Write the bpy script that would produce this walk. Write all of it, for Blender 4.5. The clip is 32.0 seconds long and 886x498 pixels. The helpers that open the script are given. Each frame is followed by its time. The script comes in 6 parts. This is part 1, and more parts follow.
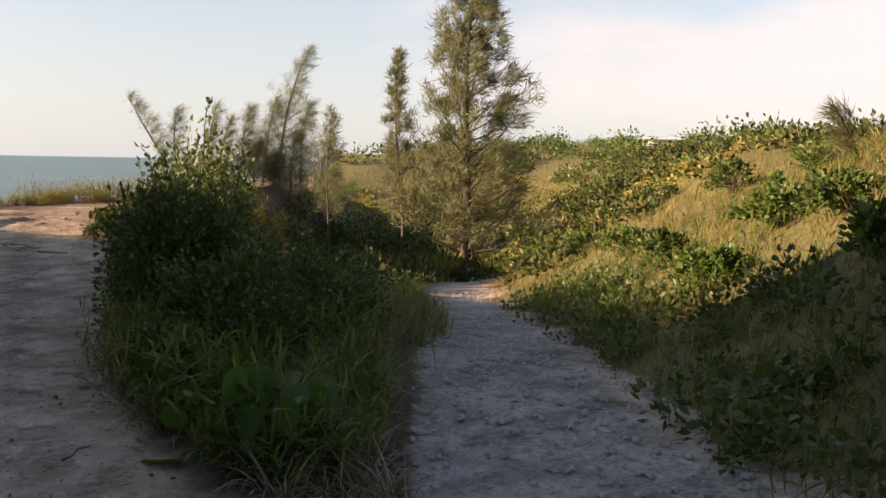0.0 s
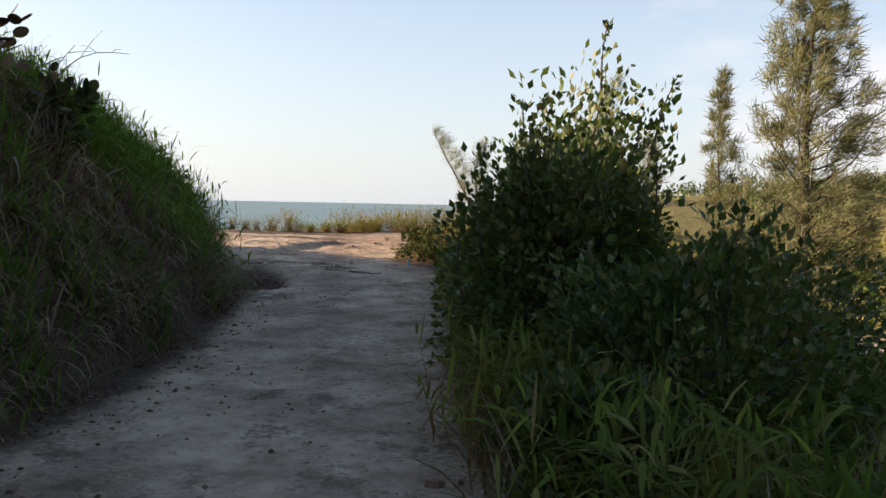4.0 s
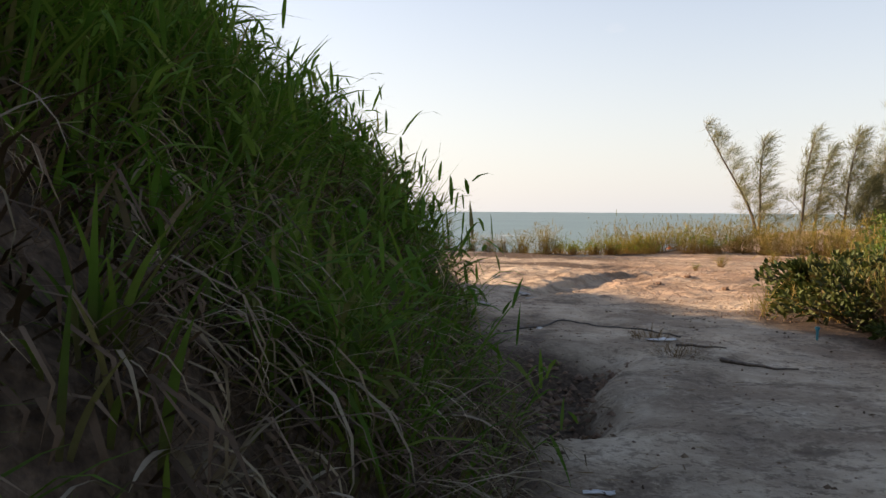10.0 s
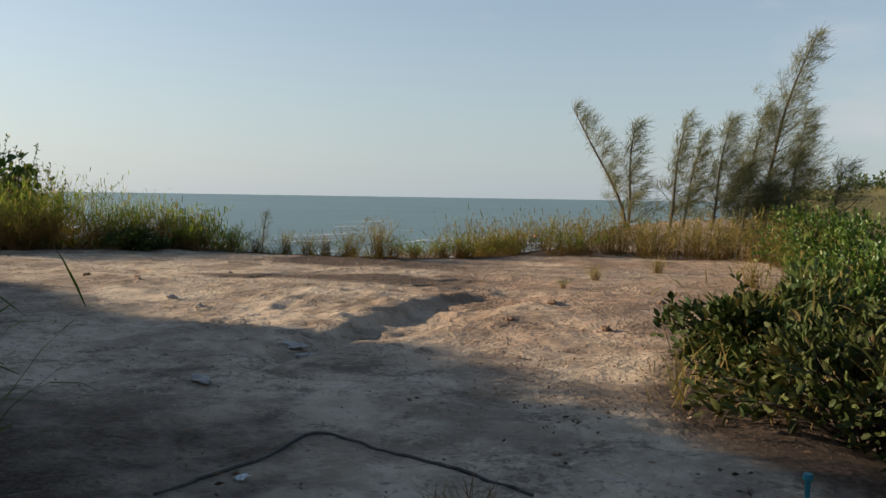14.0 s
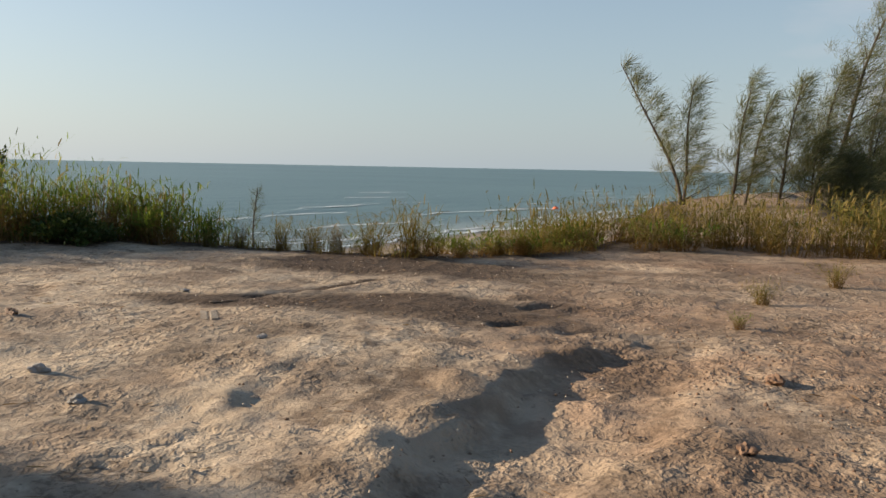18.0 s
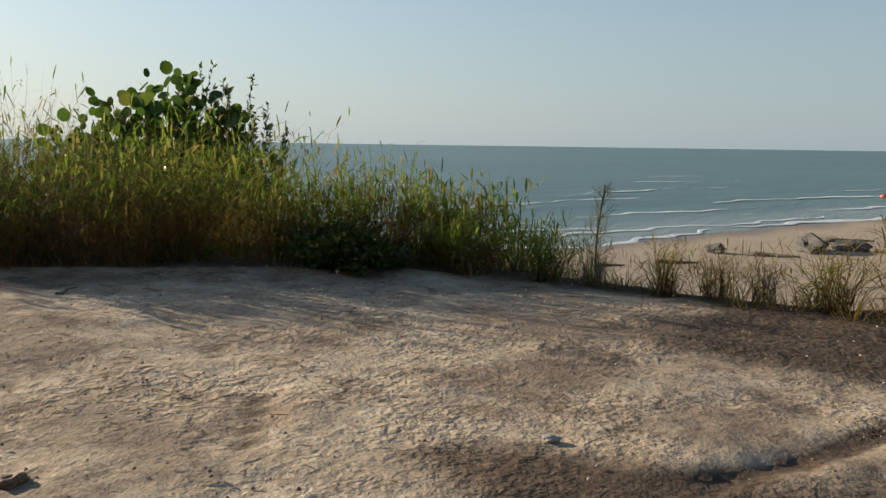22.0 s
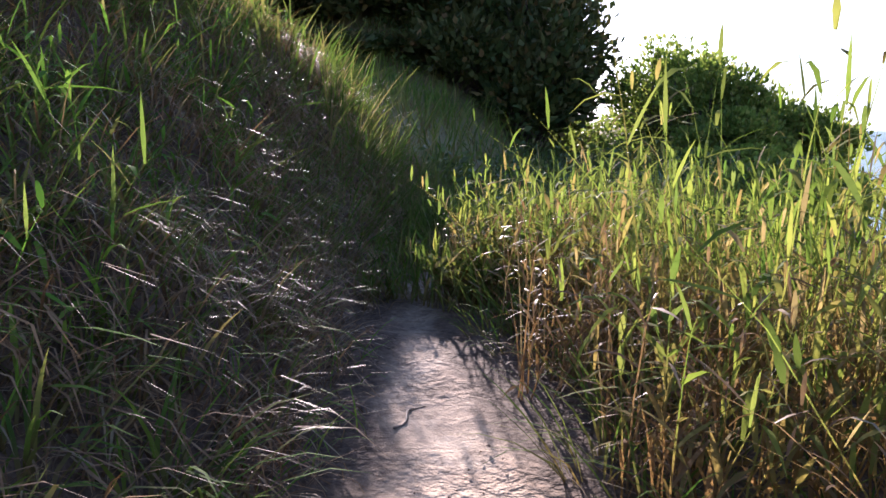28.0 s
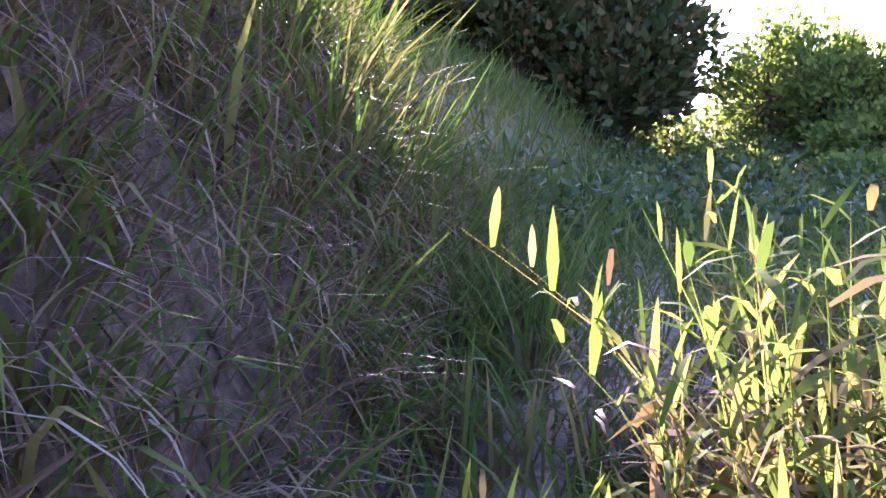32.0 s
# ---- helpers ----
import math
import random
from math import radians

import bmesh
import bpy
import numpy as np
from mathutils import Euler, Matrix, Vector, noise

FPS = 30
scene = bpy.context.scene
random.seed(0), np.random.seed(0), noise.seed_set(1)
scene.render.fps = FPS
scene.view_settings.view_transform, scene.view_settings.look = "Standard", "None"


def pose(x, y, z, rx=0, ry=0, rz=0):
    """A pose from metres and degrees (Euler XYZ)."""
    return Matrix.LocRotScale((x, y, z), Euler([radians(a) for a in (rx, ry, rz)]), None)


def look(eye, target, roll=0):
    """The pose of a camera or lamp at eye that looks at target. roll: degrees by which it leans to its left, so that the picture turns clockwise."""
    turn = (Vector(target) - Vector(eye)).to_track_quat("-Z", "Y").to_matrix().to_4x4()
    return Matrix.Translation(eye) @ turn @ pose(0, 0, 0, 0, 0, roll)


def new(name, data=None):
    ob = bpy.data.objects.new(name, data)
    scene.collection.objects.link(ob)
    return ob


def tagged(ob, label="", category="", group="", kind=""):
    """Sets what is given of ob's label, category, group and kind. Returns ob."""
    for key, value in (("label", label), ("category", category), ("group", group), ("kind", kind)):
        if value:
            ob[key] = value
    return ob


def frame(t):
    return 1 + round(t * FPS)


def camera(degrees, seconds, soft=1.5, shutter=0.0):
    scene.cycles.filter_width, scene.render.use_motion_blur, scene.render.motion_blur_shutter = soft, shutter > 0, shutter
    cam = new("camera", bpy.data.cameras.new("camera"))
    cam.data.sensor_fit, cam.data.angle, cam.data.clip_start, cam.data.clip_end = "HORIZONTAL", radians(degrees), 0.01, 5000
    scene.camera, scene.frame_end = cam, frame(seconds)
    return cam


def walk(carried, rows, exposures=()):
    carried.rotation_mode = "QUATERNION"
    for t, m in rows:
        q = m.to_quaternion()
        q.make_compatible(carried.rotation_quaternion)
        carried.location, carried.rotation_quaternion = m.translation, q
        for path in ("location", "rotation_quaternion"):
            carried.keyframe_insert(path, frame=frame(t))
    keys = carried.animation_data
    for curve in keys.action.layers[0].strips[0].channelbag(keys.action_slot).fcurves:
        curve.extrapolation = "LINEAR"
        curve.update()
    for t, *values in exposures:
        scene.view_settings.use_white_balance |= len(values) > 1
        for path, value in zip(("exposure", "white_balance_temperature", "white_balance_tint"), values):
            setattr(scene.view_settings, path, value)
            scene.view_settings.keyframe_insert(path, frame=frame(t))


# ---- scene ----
# The camera and its walk.
cam = camera(55.2, 32.0)
PATH = [
    (0, (0.888, -5.064, 2.355), (1.537, -3.184, 2.150), 1.0),
    (0.5, (1.012, -4.450, 2.270), (1.573, -2.538, 2.099), 0.9),
    (1, (1.050, -3.870, 2.170), (1.332, -1.895, 2.033), 0.8),
    (1.5, (1.010, -3.300, 2.060), (1.110, -1.307, 1.932), 0.9),
    (2, (0.900, -2.740, 1.950), (0.947, -0.744, 1.831), 1.0),
    (2.5, (0.720, -2.120, 1.840), (0.752, -0.123, 1.731), 1.1),
    (4.5, (0.000, 0.000, 1.500), (-0.002, 1.997, 1.394), 1.1),
    (5, (-0.389, 0.540, 1.517), (-0.391, 2.537, 1.412), 1.0),
    (5.5, (-0.930, 1.110, 1.523), (-0.938, 3.107, 1.418), 1.0),
    (6, (-1.079, 1.770, 1.516), (-1.279, 3.758, 1.414), 0.7),
    (6.5, (-1.321, 2.460, 1.508), (-1.614, 4.435, 1.407), 0.7),
    (7, (-1.440, 3.090, 1.510), (-1.765, 5.061, 1.409), 0.8),
    (7.5, (-1.650, 3.810, 1.515), (-2.071, 5.763, 1.419), 0.6),
    (8, (-1.740, 4.560, 1.514), (-2.233, 6.496, 1.416), 0.6),
    (8.5, (-1.831, 5.280, 1.519), (-2.336, 7.212, 1.422), 0.6),
    (9, (-1.949, 6.000, 1.539), (-2.475, 7.928, 1.446), 0.6),
    (9.5, (-1.919, 6.660, 1.562), (-2.449, 8.586, 1.467), 0.5),
    (10, (-1.918, 7.321, 1.578), (-2.448, 9.247, 1.487), 0.4),
    (10.5, (-1.829, 7.980, 1.590), (-2.359, 9.907, 1.498), 0.6),
    (11, (-1.858, 8.581, 1.607), (-2.354, 10.516, 1.511), 0.5),
    (11.5, (-1.828, 9.271, 1.633), (-2.136, 11.244, 1.532), 0.8),
    (12, (-1.856, 9.961, 1.672), (-2.141, 11.938, 1.570), 0.8),
    (12.5, (-1.795, 10.622, 1.718), (-2.069, 12.600, 1.615), 0.9),
    (13, (-1.824, 11.312, 1.754), (-2.077, 13.294, 1.650), 0.9),
    (13.5, (-1.854, 11.912, 1.767), (-2.104, 13.894, 1.660), 0.9),
    (14, (-1.824, 12.602, 1.761), (-2.060, 14.585, 1.637), 0.9),
    (14.5, (-1.824, 13.202, 1.740), (-2.043, 15.186, 1.601), 0.7),
    (16.5, (-2.426, 16.052, 1.715), (-2.594, 18.035, 1.519), 1.0),
    (17, (-2.636, 16.712, 1.718), (-2.803, 18.694, 1.516), 1.1),
    (17.5, (-2.965, 17.402, 1.758), (-3.128, 19.385, 1.554), 1.2),
    (18, (-3.263, 18.033, 1.799), (-3.520, 20.007, 1.605), 1.1),
    (18.5, (-3.563, 18.663, 1.805), (-4.109, 20.579, 1.633), 1.4),
    (19, (-3.864, 19.202, 1.777), (-4.569, 21.067, 1.621), 1.1),
    (19.5, (-4.166, 19.862, 1.745), (-4.945, 21.697, 1.588), 1.3),
    (20, (-4.616, 20.492, 1.738), (-5.430, 22.310, 1.559), 1.0),
    (20.5, (-4.855, 21.182, 1.767), (-5.702, 22.982, 1.558), 1.0),
    (21, (-5.214, 21.783, 1.805), (-6.066, 23.578, 1.584), 1.0),
    (21.5, (-5.514, 22.383, 1.823), (-6.378, 24.171, 1.586), 0.9),
    (22, (-5.994, 23.013, 1.821), (-6.870, 24.793, 1.575), 0.8),
    (22.5, (-6.415, 23.582, 1.817), (-7.300, 25.358, 1.564), 0.8),
    (23, (-7.014, 24.152, 1.820), (-7.941, 25.905, 1.556), 0.6),
    (23.5, (-7.675, 24.572, 1.830), (-8.798, 26.203, 1.548), 0.4),
    (24, (-8.364, 25.022, 1.851), (-9.610, 26.561, 1.570), 0.5),
    (24.5, (-9.053, 25.322, 1.880), (-10.461, 26.714, 1.596), 0.4),
    (25, (-9.863, 25.652, 1.905), (-11.402, 26.895, 1.612), 0.7),
    (25.5, (-10.583, 25.832, 1.923), (-12.289, 26.832, 1.626), 0.4),
    (27.5, (-13.698, 26.621, 2.004), (-15.599, 27.168, 1.714), 0.4),
    (28, (-14.314, 26.666, 2.024), (-16.256, 27.048, 1.737), 0.5),
    (28.5, (-14.965, 26.716, 2.019), (-16.916, 27.053, 1.732), 0.6),
    (29, (-15.637, 26.777, 2.005), (-17.595, 27.072, 1.722), 0.7),
    (29.5, (-16.326, 26.857, 1.985), (-18.285, 27.149, 1.702), 0.8),
    (30, (-16.988, 26.973, 1.968), (-18.946, 27.264, 1.682), 0.9),
    (30.5, (-17.631, 27.146, 1.947), (-19.591, 27.431, 1.664), 1.0),
    (31, (-18.304, 27.334, 1.896), (-20.263, 27.619, 1.610), 1.1),
    (31.5, (-19.015, 27.447, 1.838), (-20.973, 27.735, 1.551), 1.2),
    (32, (-19.775, 27.429, 1.816), (-21.732, 27.724, 1.529), 1.4),
]
EXPOSURES = [(0, 1.5, 7550, 23), (1, 1.4, 7100, 19), (2, 1.4, 6850, 18), (5, 1.65, 7100, 20), (7, 1.65, 7500, 23), (9, 1.65, 7600, 23), (11, 1.4, 7300, 20), (13, 0.85, 6500, 11), (17, 0.95, 6500, 11), (20, 0.6, 6300, 8), (22, 0.65, 6300, 7), (24, 0.95, 6450, 9), (25.5, 1.35, 6200, 12), (27.5, 1.95, 5600, 26), (28.5, 2.25, 5300, 34), (30, 2.8, 5200, 43), (31, 3.1, 5200, 48), (32, 3.5, 5200, 52)]
walk(cam, [(t, look(eye, target, roll)) for t, eye, target, roll in PATH], EXPOSURES)

# ---- light: a low afternoon sun over the sea-side hill, and the sky ----
SUN_YAW, SUN_UP = 85.0, 16.0        # degrees to the left of +y, and above the horizon
sun_from = Vector((-math.sin(radians(SUN_YAW)) * math.cos(radians(SUN_UP)),
                   math.cos(radians(SUN_YAW)) * math.cos(radians(SUN_UP)), math.sin(radians(SUN_UP))))
sun_data = bpy.data.lights.new("sun", "SUN")
sun_data.energy, sun_data.angle, sun_data.color = 5.0, radians(0.6), (1.0, 0.83, 0.62)
sun = new("sun", sun_data)
sun.matrix_world = look(sun_from * 60, (0, 0, 0))

world = bpy.data.worlds.new("sky")
scene.world = world
world.use_nodes = True
wt = world.node_tree
wt.nodes.clear()


def wnode(kind, **values):
    n = wt.nodes.new(kind)
    for key, value in values.items():
        n.inputs[key].default_value = value
    return n


sky = wt.nodes.new("ShaderNodeTexSky")
sky.sky_type, sky.sun_disc = "NISHITA", False
sky.sun_elevation, sky.sun_rotation = radians(SUN_UP), radians(-SUN_YAW)
sky.air_density, sky.dust_density, sky.ozone_density = 1.0, 0.6, 1.6
# thin haze and a bank of cumulus over the land
geo = wt.nodes.new("ShaderNodeTexCoord")
mapping = wt.nodes.new("ShaderNodeMapping")
mapping.inputs["Scale"].default_value = (1.0, 1.0, 3.2)
cloud = wnode("ShaderNodeTexNoise", Scale=2.3, Detail=8.0, Roughness=0.52)
sep = wt.nodes.new("ShaderNodeSeparateXYZ")
wt.links.new(geo.outputs["Generated"], mapping.inputs["Vector"])
wt.links.new(mapping.outputs["Vector"], cloud.inputs["Vector"])
wt.links.new(geo.outputs["Generated"], sep.inputs["Vector"])


def wmath(op, a, b=None, clamp=False):
    n = wt.nodes.new("ShaderNodeMath")
    n.operation, n.use_clamp = op, clamp
    for i, v in enumerate((a, b)):
        if v is None:
            continue
        if isinstance(v, (int, float)):
            n.inputs[i].default_value = v
        else:
            wt.links.new(v, n.inputs[i])
    return n.outputs[0]


# more cloud towards the land side (+x), none straight over the sea
land = wmath("MULTIPLY", wmath("SUBTRACT", sep.outputs["X"], 0.12), 1.5, True)
height = wmath("SUBTRACT", 1.0, wmath("MULTIPLY", wmath("ABSOLUTE", wmath("SUBTRACT", sep.outputs["Z"], 0.13)), 5.5), True)
mask = wmath("ADD", cloud.outputs["Fac"], wmath("MULTIPLY", wmath("MULTIPLY", land, height), 0.62))
cover = wmath("MULTIPLY", wmath("SUBTRACT", mask, 0.66), 5.0, True)
tint = wt.nodes.new("ShaderNodeMix")
tint.data_type = "RGBA"
tint.inputs["B"].default_value = (4.1, 4.1, 4.25, 1)
wt.links.new(wmath("MULTIPLY", cover, 0.85), tint.inputs["Factor"])
# sea haze, thick at the horizon and thin overhead
haze = wt.nodes.new("ShaderNodeMix")
haze.data_type = "RGBA"
# the haze is whiter towards the sun
sunward = wmath("ADD", wmath("MULTIPLY", sep.outputs["X"], sun_from.x), wmath("MULTIPLY", sep.outputs["Y"], sun_from.y))
aureole = wmath("MULTIPLY", wmath("POWER", wmath("MAXIMUM", sunward, 0.0), 1.7), 0.75)
white = wt.nodes.new("ShaderNodeMix")
white.data_type = "RGBA"
white.inputs["A"].default_value, white.inputs["B"].default_value = (2.75, 3.25, 3.6, 1), (5.6, 5.8, 5.7, 1)
wt.links.new(wmath("MULTIPLY", aureole, 1.0, True), white.inputs["Factor"])
wt.links.new(white.outputs["Result"], haze.inputs["B"])
up = wmath("SUBTRACT", 1.0, wmath("MULTIPLY", wmath("ABSOLUTE", sep.outputs["Z"]), 1.5), True)
wt.links.new(wmath("MULTIPLY", wmath("POWER", up, 1.8), 0.88), haze.inputs["Factor"])
wt.links.new(sky.outputs["Color"], haze.inputs["A"])
wt.links.new(haze.outputs["Result"], tint.inputs["A"])
back = wnode("ShaderNodeBackground", Strength=0.085)
wt.links.new(tint.outputs["Result"], back.inputs["Color"])
wout = wt.nodes.new("ShaderNodeOutputWorld")
wt.links.new(back.outputs["Background"], wout.inputs["Surface"])

# ---- materials ----


class Nodes:
    """A small wrapper that makes node materials readable."""

    def __init__(self, name):
        self.mat = bpy.data.materials.new(name)
        self.mat.use_nodes = True
        self.tree = self.mat.node_tree
        self.tree.nodes.clear()
        self.spot = None
        self.out = self.tree.nodes.new("ShaderNodeOutputMaterial")

    def add(self, kind, **values):
        n = self.tree.nodes.new("ShaderNode" + kind)
        for key, value in values.items():
            self.put(n.inputs[key.replace("_", " ")], value)
        return n

    def put(self, socket, value):
        if isinstance(value, bpy.types.NodeSocket):
            self.tree.links.new(value, socket)
        else:
            socket.default_value = value

    def noise(self, scale, detail=4.0, rough=0.55, vector=None):
        n = self.add("TexNoise", Scale=scale, Detail=detail, Roughness=rough)
        self.put(n.inputs["Vector"], vector if vector is not None else self.place())
        return n.outputs["Fac"]

    def place(self):
        if self.spot is None:
            self.spot = self.add("NewGeometry").outputs["Position"]
        return self.spot

    def math(self, op, a, b=0.0, clamp=False):
        n = self.add("Math")
        n.operation, n.use_clamp = op, clamp
        self.put(n.inputs[0], a), self.put(n.inputs[1], b)
        return n.outputs[0]

    def ramp(self, fac, stops):
        n = self.add("ValToRGB", Fac=fac)
        r = n.color_ramp
        while len(r.elements) < len(stops):
            r.elements.new(0.5)
        for e, (p, c) in zip(r.elements, stops):
            e.position, e.color = p, (*c, 1)
        return n.outputs["Color"]

    def step(self, fac, lo, hi):
        n = self.add("MapRange", Value=fac)
        n.interpolation_type = "SMOOTHSTEP"
        n.inputs["From Min"].default_value, n.inputs["From Max"].default_value = lo, hi
        return n.outputs["Result"]

    def mix(self, fac, a, b, mode="MIX"):
        n = self.add("Mix")
        n.data_type, n.blend_type = "RGBA", mode
        self.put(n.inputs[0], fac), self.put(n.inputs[6], a), self.put(n.inputs[7], b)
        return n.outputs[2]

    def attr(self, name):
        n = self.add("Attribute")
        n.attribute_name = name
        return n.outputs["Fac"]

    def bump(self, height, strength=0.4, distance=0.02, under=None):
        n = self.add("Bump", Strength=strength, Distance=distance, Height=height)
        if under is not None:
            self.put(n.inputs["Normal"], under)
        return n.outputs["Normal"]

    def surface(self, colour, rough=0.8, normal=None, **more):
        p = self.add("BsdfPrincipled", Base_Color=colour, Roughness=rough)
        for key, value in more.items():
            self.put(p.inputs[key.replace("_", " ")], value)
        if normal is not None:
            self.put(p.inputs["Normal"], normal)
        return p.outputs["BSDF"]

    def done(self, shader):
        self.tree.links.new(shader, self.out.inputs["Surface"])
        return self.mat


def c4(c):
    return (*c, 1)


def leafy(name, stops, base=None, through_light=0.4, gloss=0.75, shine=0.04, dry=(0.62, 0.18)):
    """Leaf or blade: colour varied leaf by leaf, a dry foot where base is given, light shining through."""
    n = Nodes(name)
    rand = n.add("NewGeometry").outputs["Random Per Island"]
    colour = n.ramp(rand, stops)
    patch = n.step(n.noise(1.1, 3), 0.35, 0.7)
    colour = n.mix(n.math("MULTIPLY", patch, 0.45), colour, n.mix(0.5, colour, c4(stops[-1][1])))
    uv = n.add("UVMap")
    sx = n.add("SeparateXYZ", Vector=uv.outputs["UV"])
    if base is not None:
        foot = n.step(n.math("ADD", sx.outputs["Y"], n.math("MULTIPLY", rand, 0.3)), *dry)
        colour = n.mix(n.math("MULTIPLY", foot, 0.85), colour, c4(base))
    grain = n.noise(60, 2)
    colour = n.mix(0.25, colour, n.mix(grain, c4((0.02, 0.025, 0.01)), colour))
    front = n.surface(colour, gloss, Specular_IOR_Level=shine)
    glow = n.add("BsdfTranslucent", Color=n.mix(0.5, colour, n.mix(1.0, colour, c4((1.0, 1.0, 0.35)), "MULTIPLY")))
    both = n.add("MixShader", Fac=through_light)
    n.put(both.inputs[1], front), n.put(both.inputs[2], glow.outputs["BSDF"])
    return n.done(both.outputs["Shader"])


GREEN = [(0.0, (0.045, 0.095, 0.017)), (0.45, (0.085, 0.16, 0.024)), (0.75, (0.14, 0.2, 0.036)), (1.0, (0.27, 0.22, 0.1))]
M_grass = leafy("green_grass", GREEN, (0.2, 0.14, 0.07), 0.42)
M_fresh = leafy("fresh_grass", [(0.0, (0.06, 0.16, 0.02)), (0.5, (0.11, 0.24, 0.03)), (0.85, (0.18, 0.3, 0.045)), (1.0, (0.26, 0.22, 0.1))], (0.16, 0.13, 0.06), 0.45)
M_reed = leafy("reed_grass", [(0.0, (0.075, 0.145, 0.025)), (0.45, (0.15, 0.23, 0.035)), (0.78, (0.25, 0.3, 0.055)),
                              (0.92, (0.28, 0.2, 0.08)), (1.0, (0.36, 0.28, 0.15))], (0.3, 0.16, 0.085), 0.58, dry=(0.85, 0.3))
M_dry = leafy("dry_grass", [(0.0, (0.2, 0.15, 0.09)), (0.5, (0.34, 0.26, 0.165)), (0.8, (0.5, 0.41, 0.29)), (1.0, (0.1, 0.085, 0.05))], None, 0.25, 0.6)
M_pale = leafy("bleached_blade", [(0.0, (0.2, 0.15, 0.1)), (0.6, (0.36, 0.28, 0.2)), (1.0, (0.5, 0.42, 0.32))], None, 0.25, 0.6)
M_straw = leafy("red_straw", [(0.0, (0.13, 0.07, 0.035)), (0.5, (0.24, 0.14, 0.075)), (0.85, (0.34, 0.22, 0.12)), (1.0, (0.3, 0.25, 0.16))], None, 0.3, 0.5)
M_gold = leafy("golden_grass", [(0.0, (0.16, 0.16, 0.035)), (0.4, (0.3, 0.22, 0.07)), (0.8, (0.4, 0.28, 0.11)), (1.0, (0.1, 0.14, 0.03))], (0.24, 0.14, 0.06), 0.4, 0.55)
M_shrub = leafy("dark_shrub_leaf", [(0.0, (0.036, 0.072, 0.017)), (0.5, (0.068, 0.12, 0.027)), (0.85, (0.12, 0.165, 0.038)), (1.0, (0.2, 0.16, 0.065))], None, 0.3, 0.45, 0.3)
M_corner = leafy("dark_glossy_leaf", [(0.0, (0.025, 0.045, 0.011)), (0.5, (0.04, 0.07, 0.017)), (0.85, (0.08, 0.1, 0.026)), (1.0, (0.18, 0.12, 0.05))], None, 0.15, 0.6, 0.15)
M_grape = leafy("round_leathery_leaf", [(0.0, (0.045, 0.1, 0.02)), (0.6, (0.075, 0.15, 0.025)), (0.9, (0.14, 0.2, 0.04)), (1.0, (0.2, 0.2, 0.05))], None, 0.36, 0.4, 0.3)
# leaf colour lightened to stand in for sun shining through the mound shrubs
M_sunlit = leafy("sunlit_shrub_leaf", [(0.0, (0.1, 0.17, 0.03)), (0.6, (0.17, 0.25, 0.045)), (1.0, (0.28, 0.3, 0.08))], None, 0.6, 0.5, 0.2)
M_brown = leafy("withered_leaf", [(0.0, (0.06, 0.036, 0.026)), (0.6, (0.15, 0.095, 0.062)), (1.0, (0.27, 0.19, 0.13))], None, 0.15, 0.6)
M_needle = leafy("casuarina_needles", [(0.0, (0.1, 0.115, 0.05)), (0.6, (0.17, 0.175, 0.085)), (1.0, (0.28, 0.25, 0.15))], None, 0.35, 0.6)
M_meadow = leafy("hillside_grass", [(0.0, (0.1, 0.15, 0.025)), (0.4, (0.2, 0.22, 0.04)), (0.7, (0.36, 0.29, 0.09)), (1.0, (0.44, 0.33, 0.16))], (0.2, 0.16, 0.06), 0.35, 0.6)


def bark():
    n = Nodes("bark")
    v = n.add("Mapping", Vector=n.place())
    v.inputs["Scale"].default_value = (8, 8, 2)
    rings = n.noise(3, 5, 0.6, v.outputs["Vector"])
    colour = n.ramp(rings, [(0.25, (0.03, 0.022, 0.016)), (0.55, (0.075, 0.055, 0.04)), (0.8, (0.15, 0.12, 0.09))])
    return n.done(n.surface(colour, 0.9, n.bump(rings, 0.6, 0.02)))


M_bark = bark()


def plain(name, lo, hi, scale=14, rough=0.8, strength=0.3, **more):
    n = Nodes(name)
    f = n.noise(scale, 6, 0.6)
    colour = n.ramp(f, [(0.3, lo), (0.7, hi)])
    return n.done(n.surface(colour, rough, n.bump(n.noise(scale * 3, 4), strength, 0.01), **more))


M_stone = plain("pale_stone", (0.24, 0.22, 0.19), (0.42, 0.38, 0.33), 9)
M_sandy = plain("sand_crust", (0.34, 0.27, 0.2), (0.5, 0.42, 0.32), 9)
M_clod = plain("earth_clod", (0.1, 0.055, 0.032), (0.26, 0.155, 0.09), 12)
M_stick = plain("dry_stick", (0.07, 0.05, 0.035), (0.2, 0.15, 0.11), 20)
M_rope = plain("black_hose", (0.035, 0.03, 0.026), (0.09, 0.075, 0.06), 30, 0.8)
M_litter = plain("white_plastic", (0.5, 0.5, 0.48), (0.68, 0.67, 0.64), 20, 0.45)
M_peg = plain("turquoise_plastic", (0.02, 0.16, 0.2), (0.04, 0.26, 0.3), 20, 0.45)
M_buoy = plain("orange_plastic", (0.65, 0.12, 0.04), (0.8, 0.2, 0.06), 6, 0.4)
M_wall = plain("white_render", (0.62, 0.62, 0.6), (0.74, 0.73, 0.7), 2, 0.7)
M_roof = plain("pale_roof_sheet", (0.5, 0.55, 0.58), (0.62, 0.66, 0.68), 1, 0.5)
M_dark = plain("dark_glass", (0.02, 0.03, 0.035), (0.05, 0.06, 0.065), 2, 0.2)
M_rock = plain("shore_rock", (0.04, 0.04, 0.038), (0.12, 0.11, 0.1), 3, 0.8, 0.6)
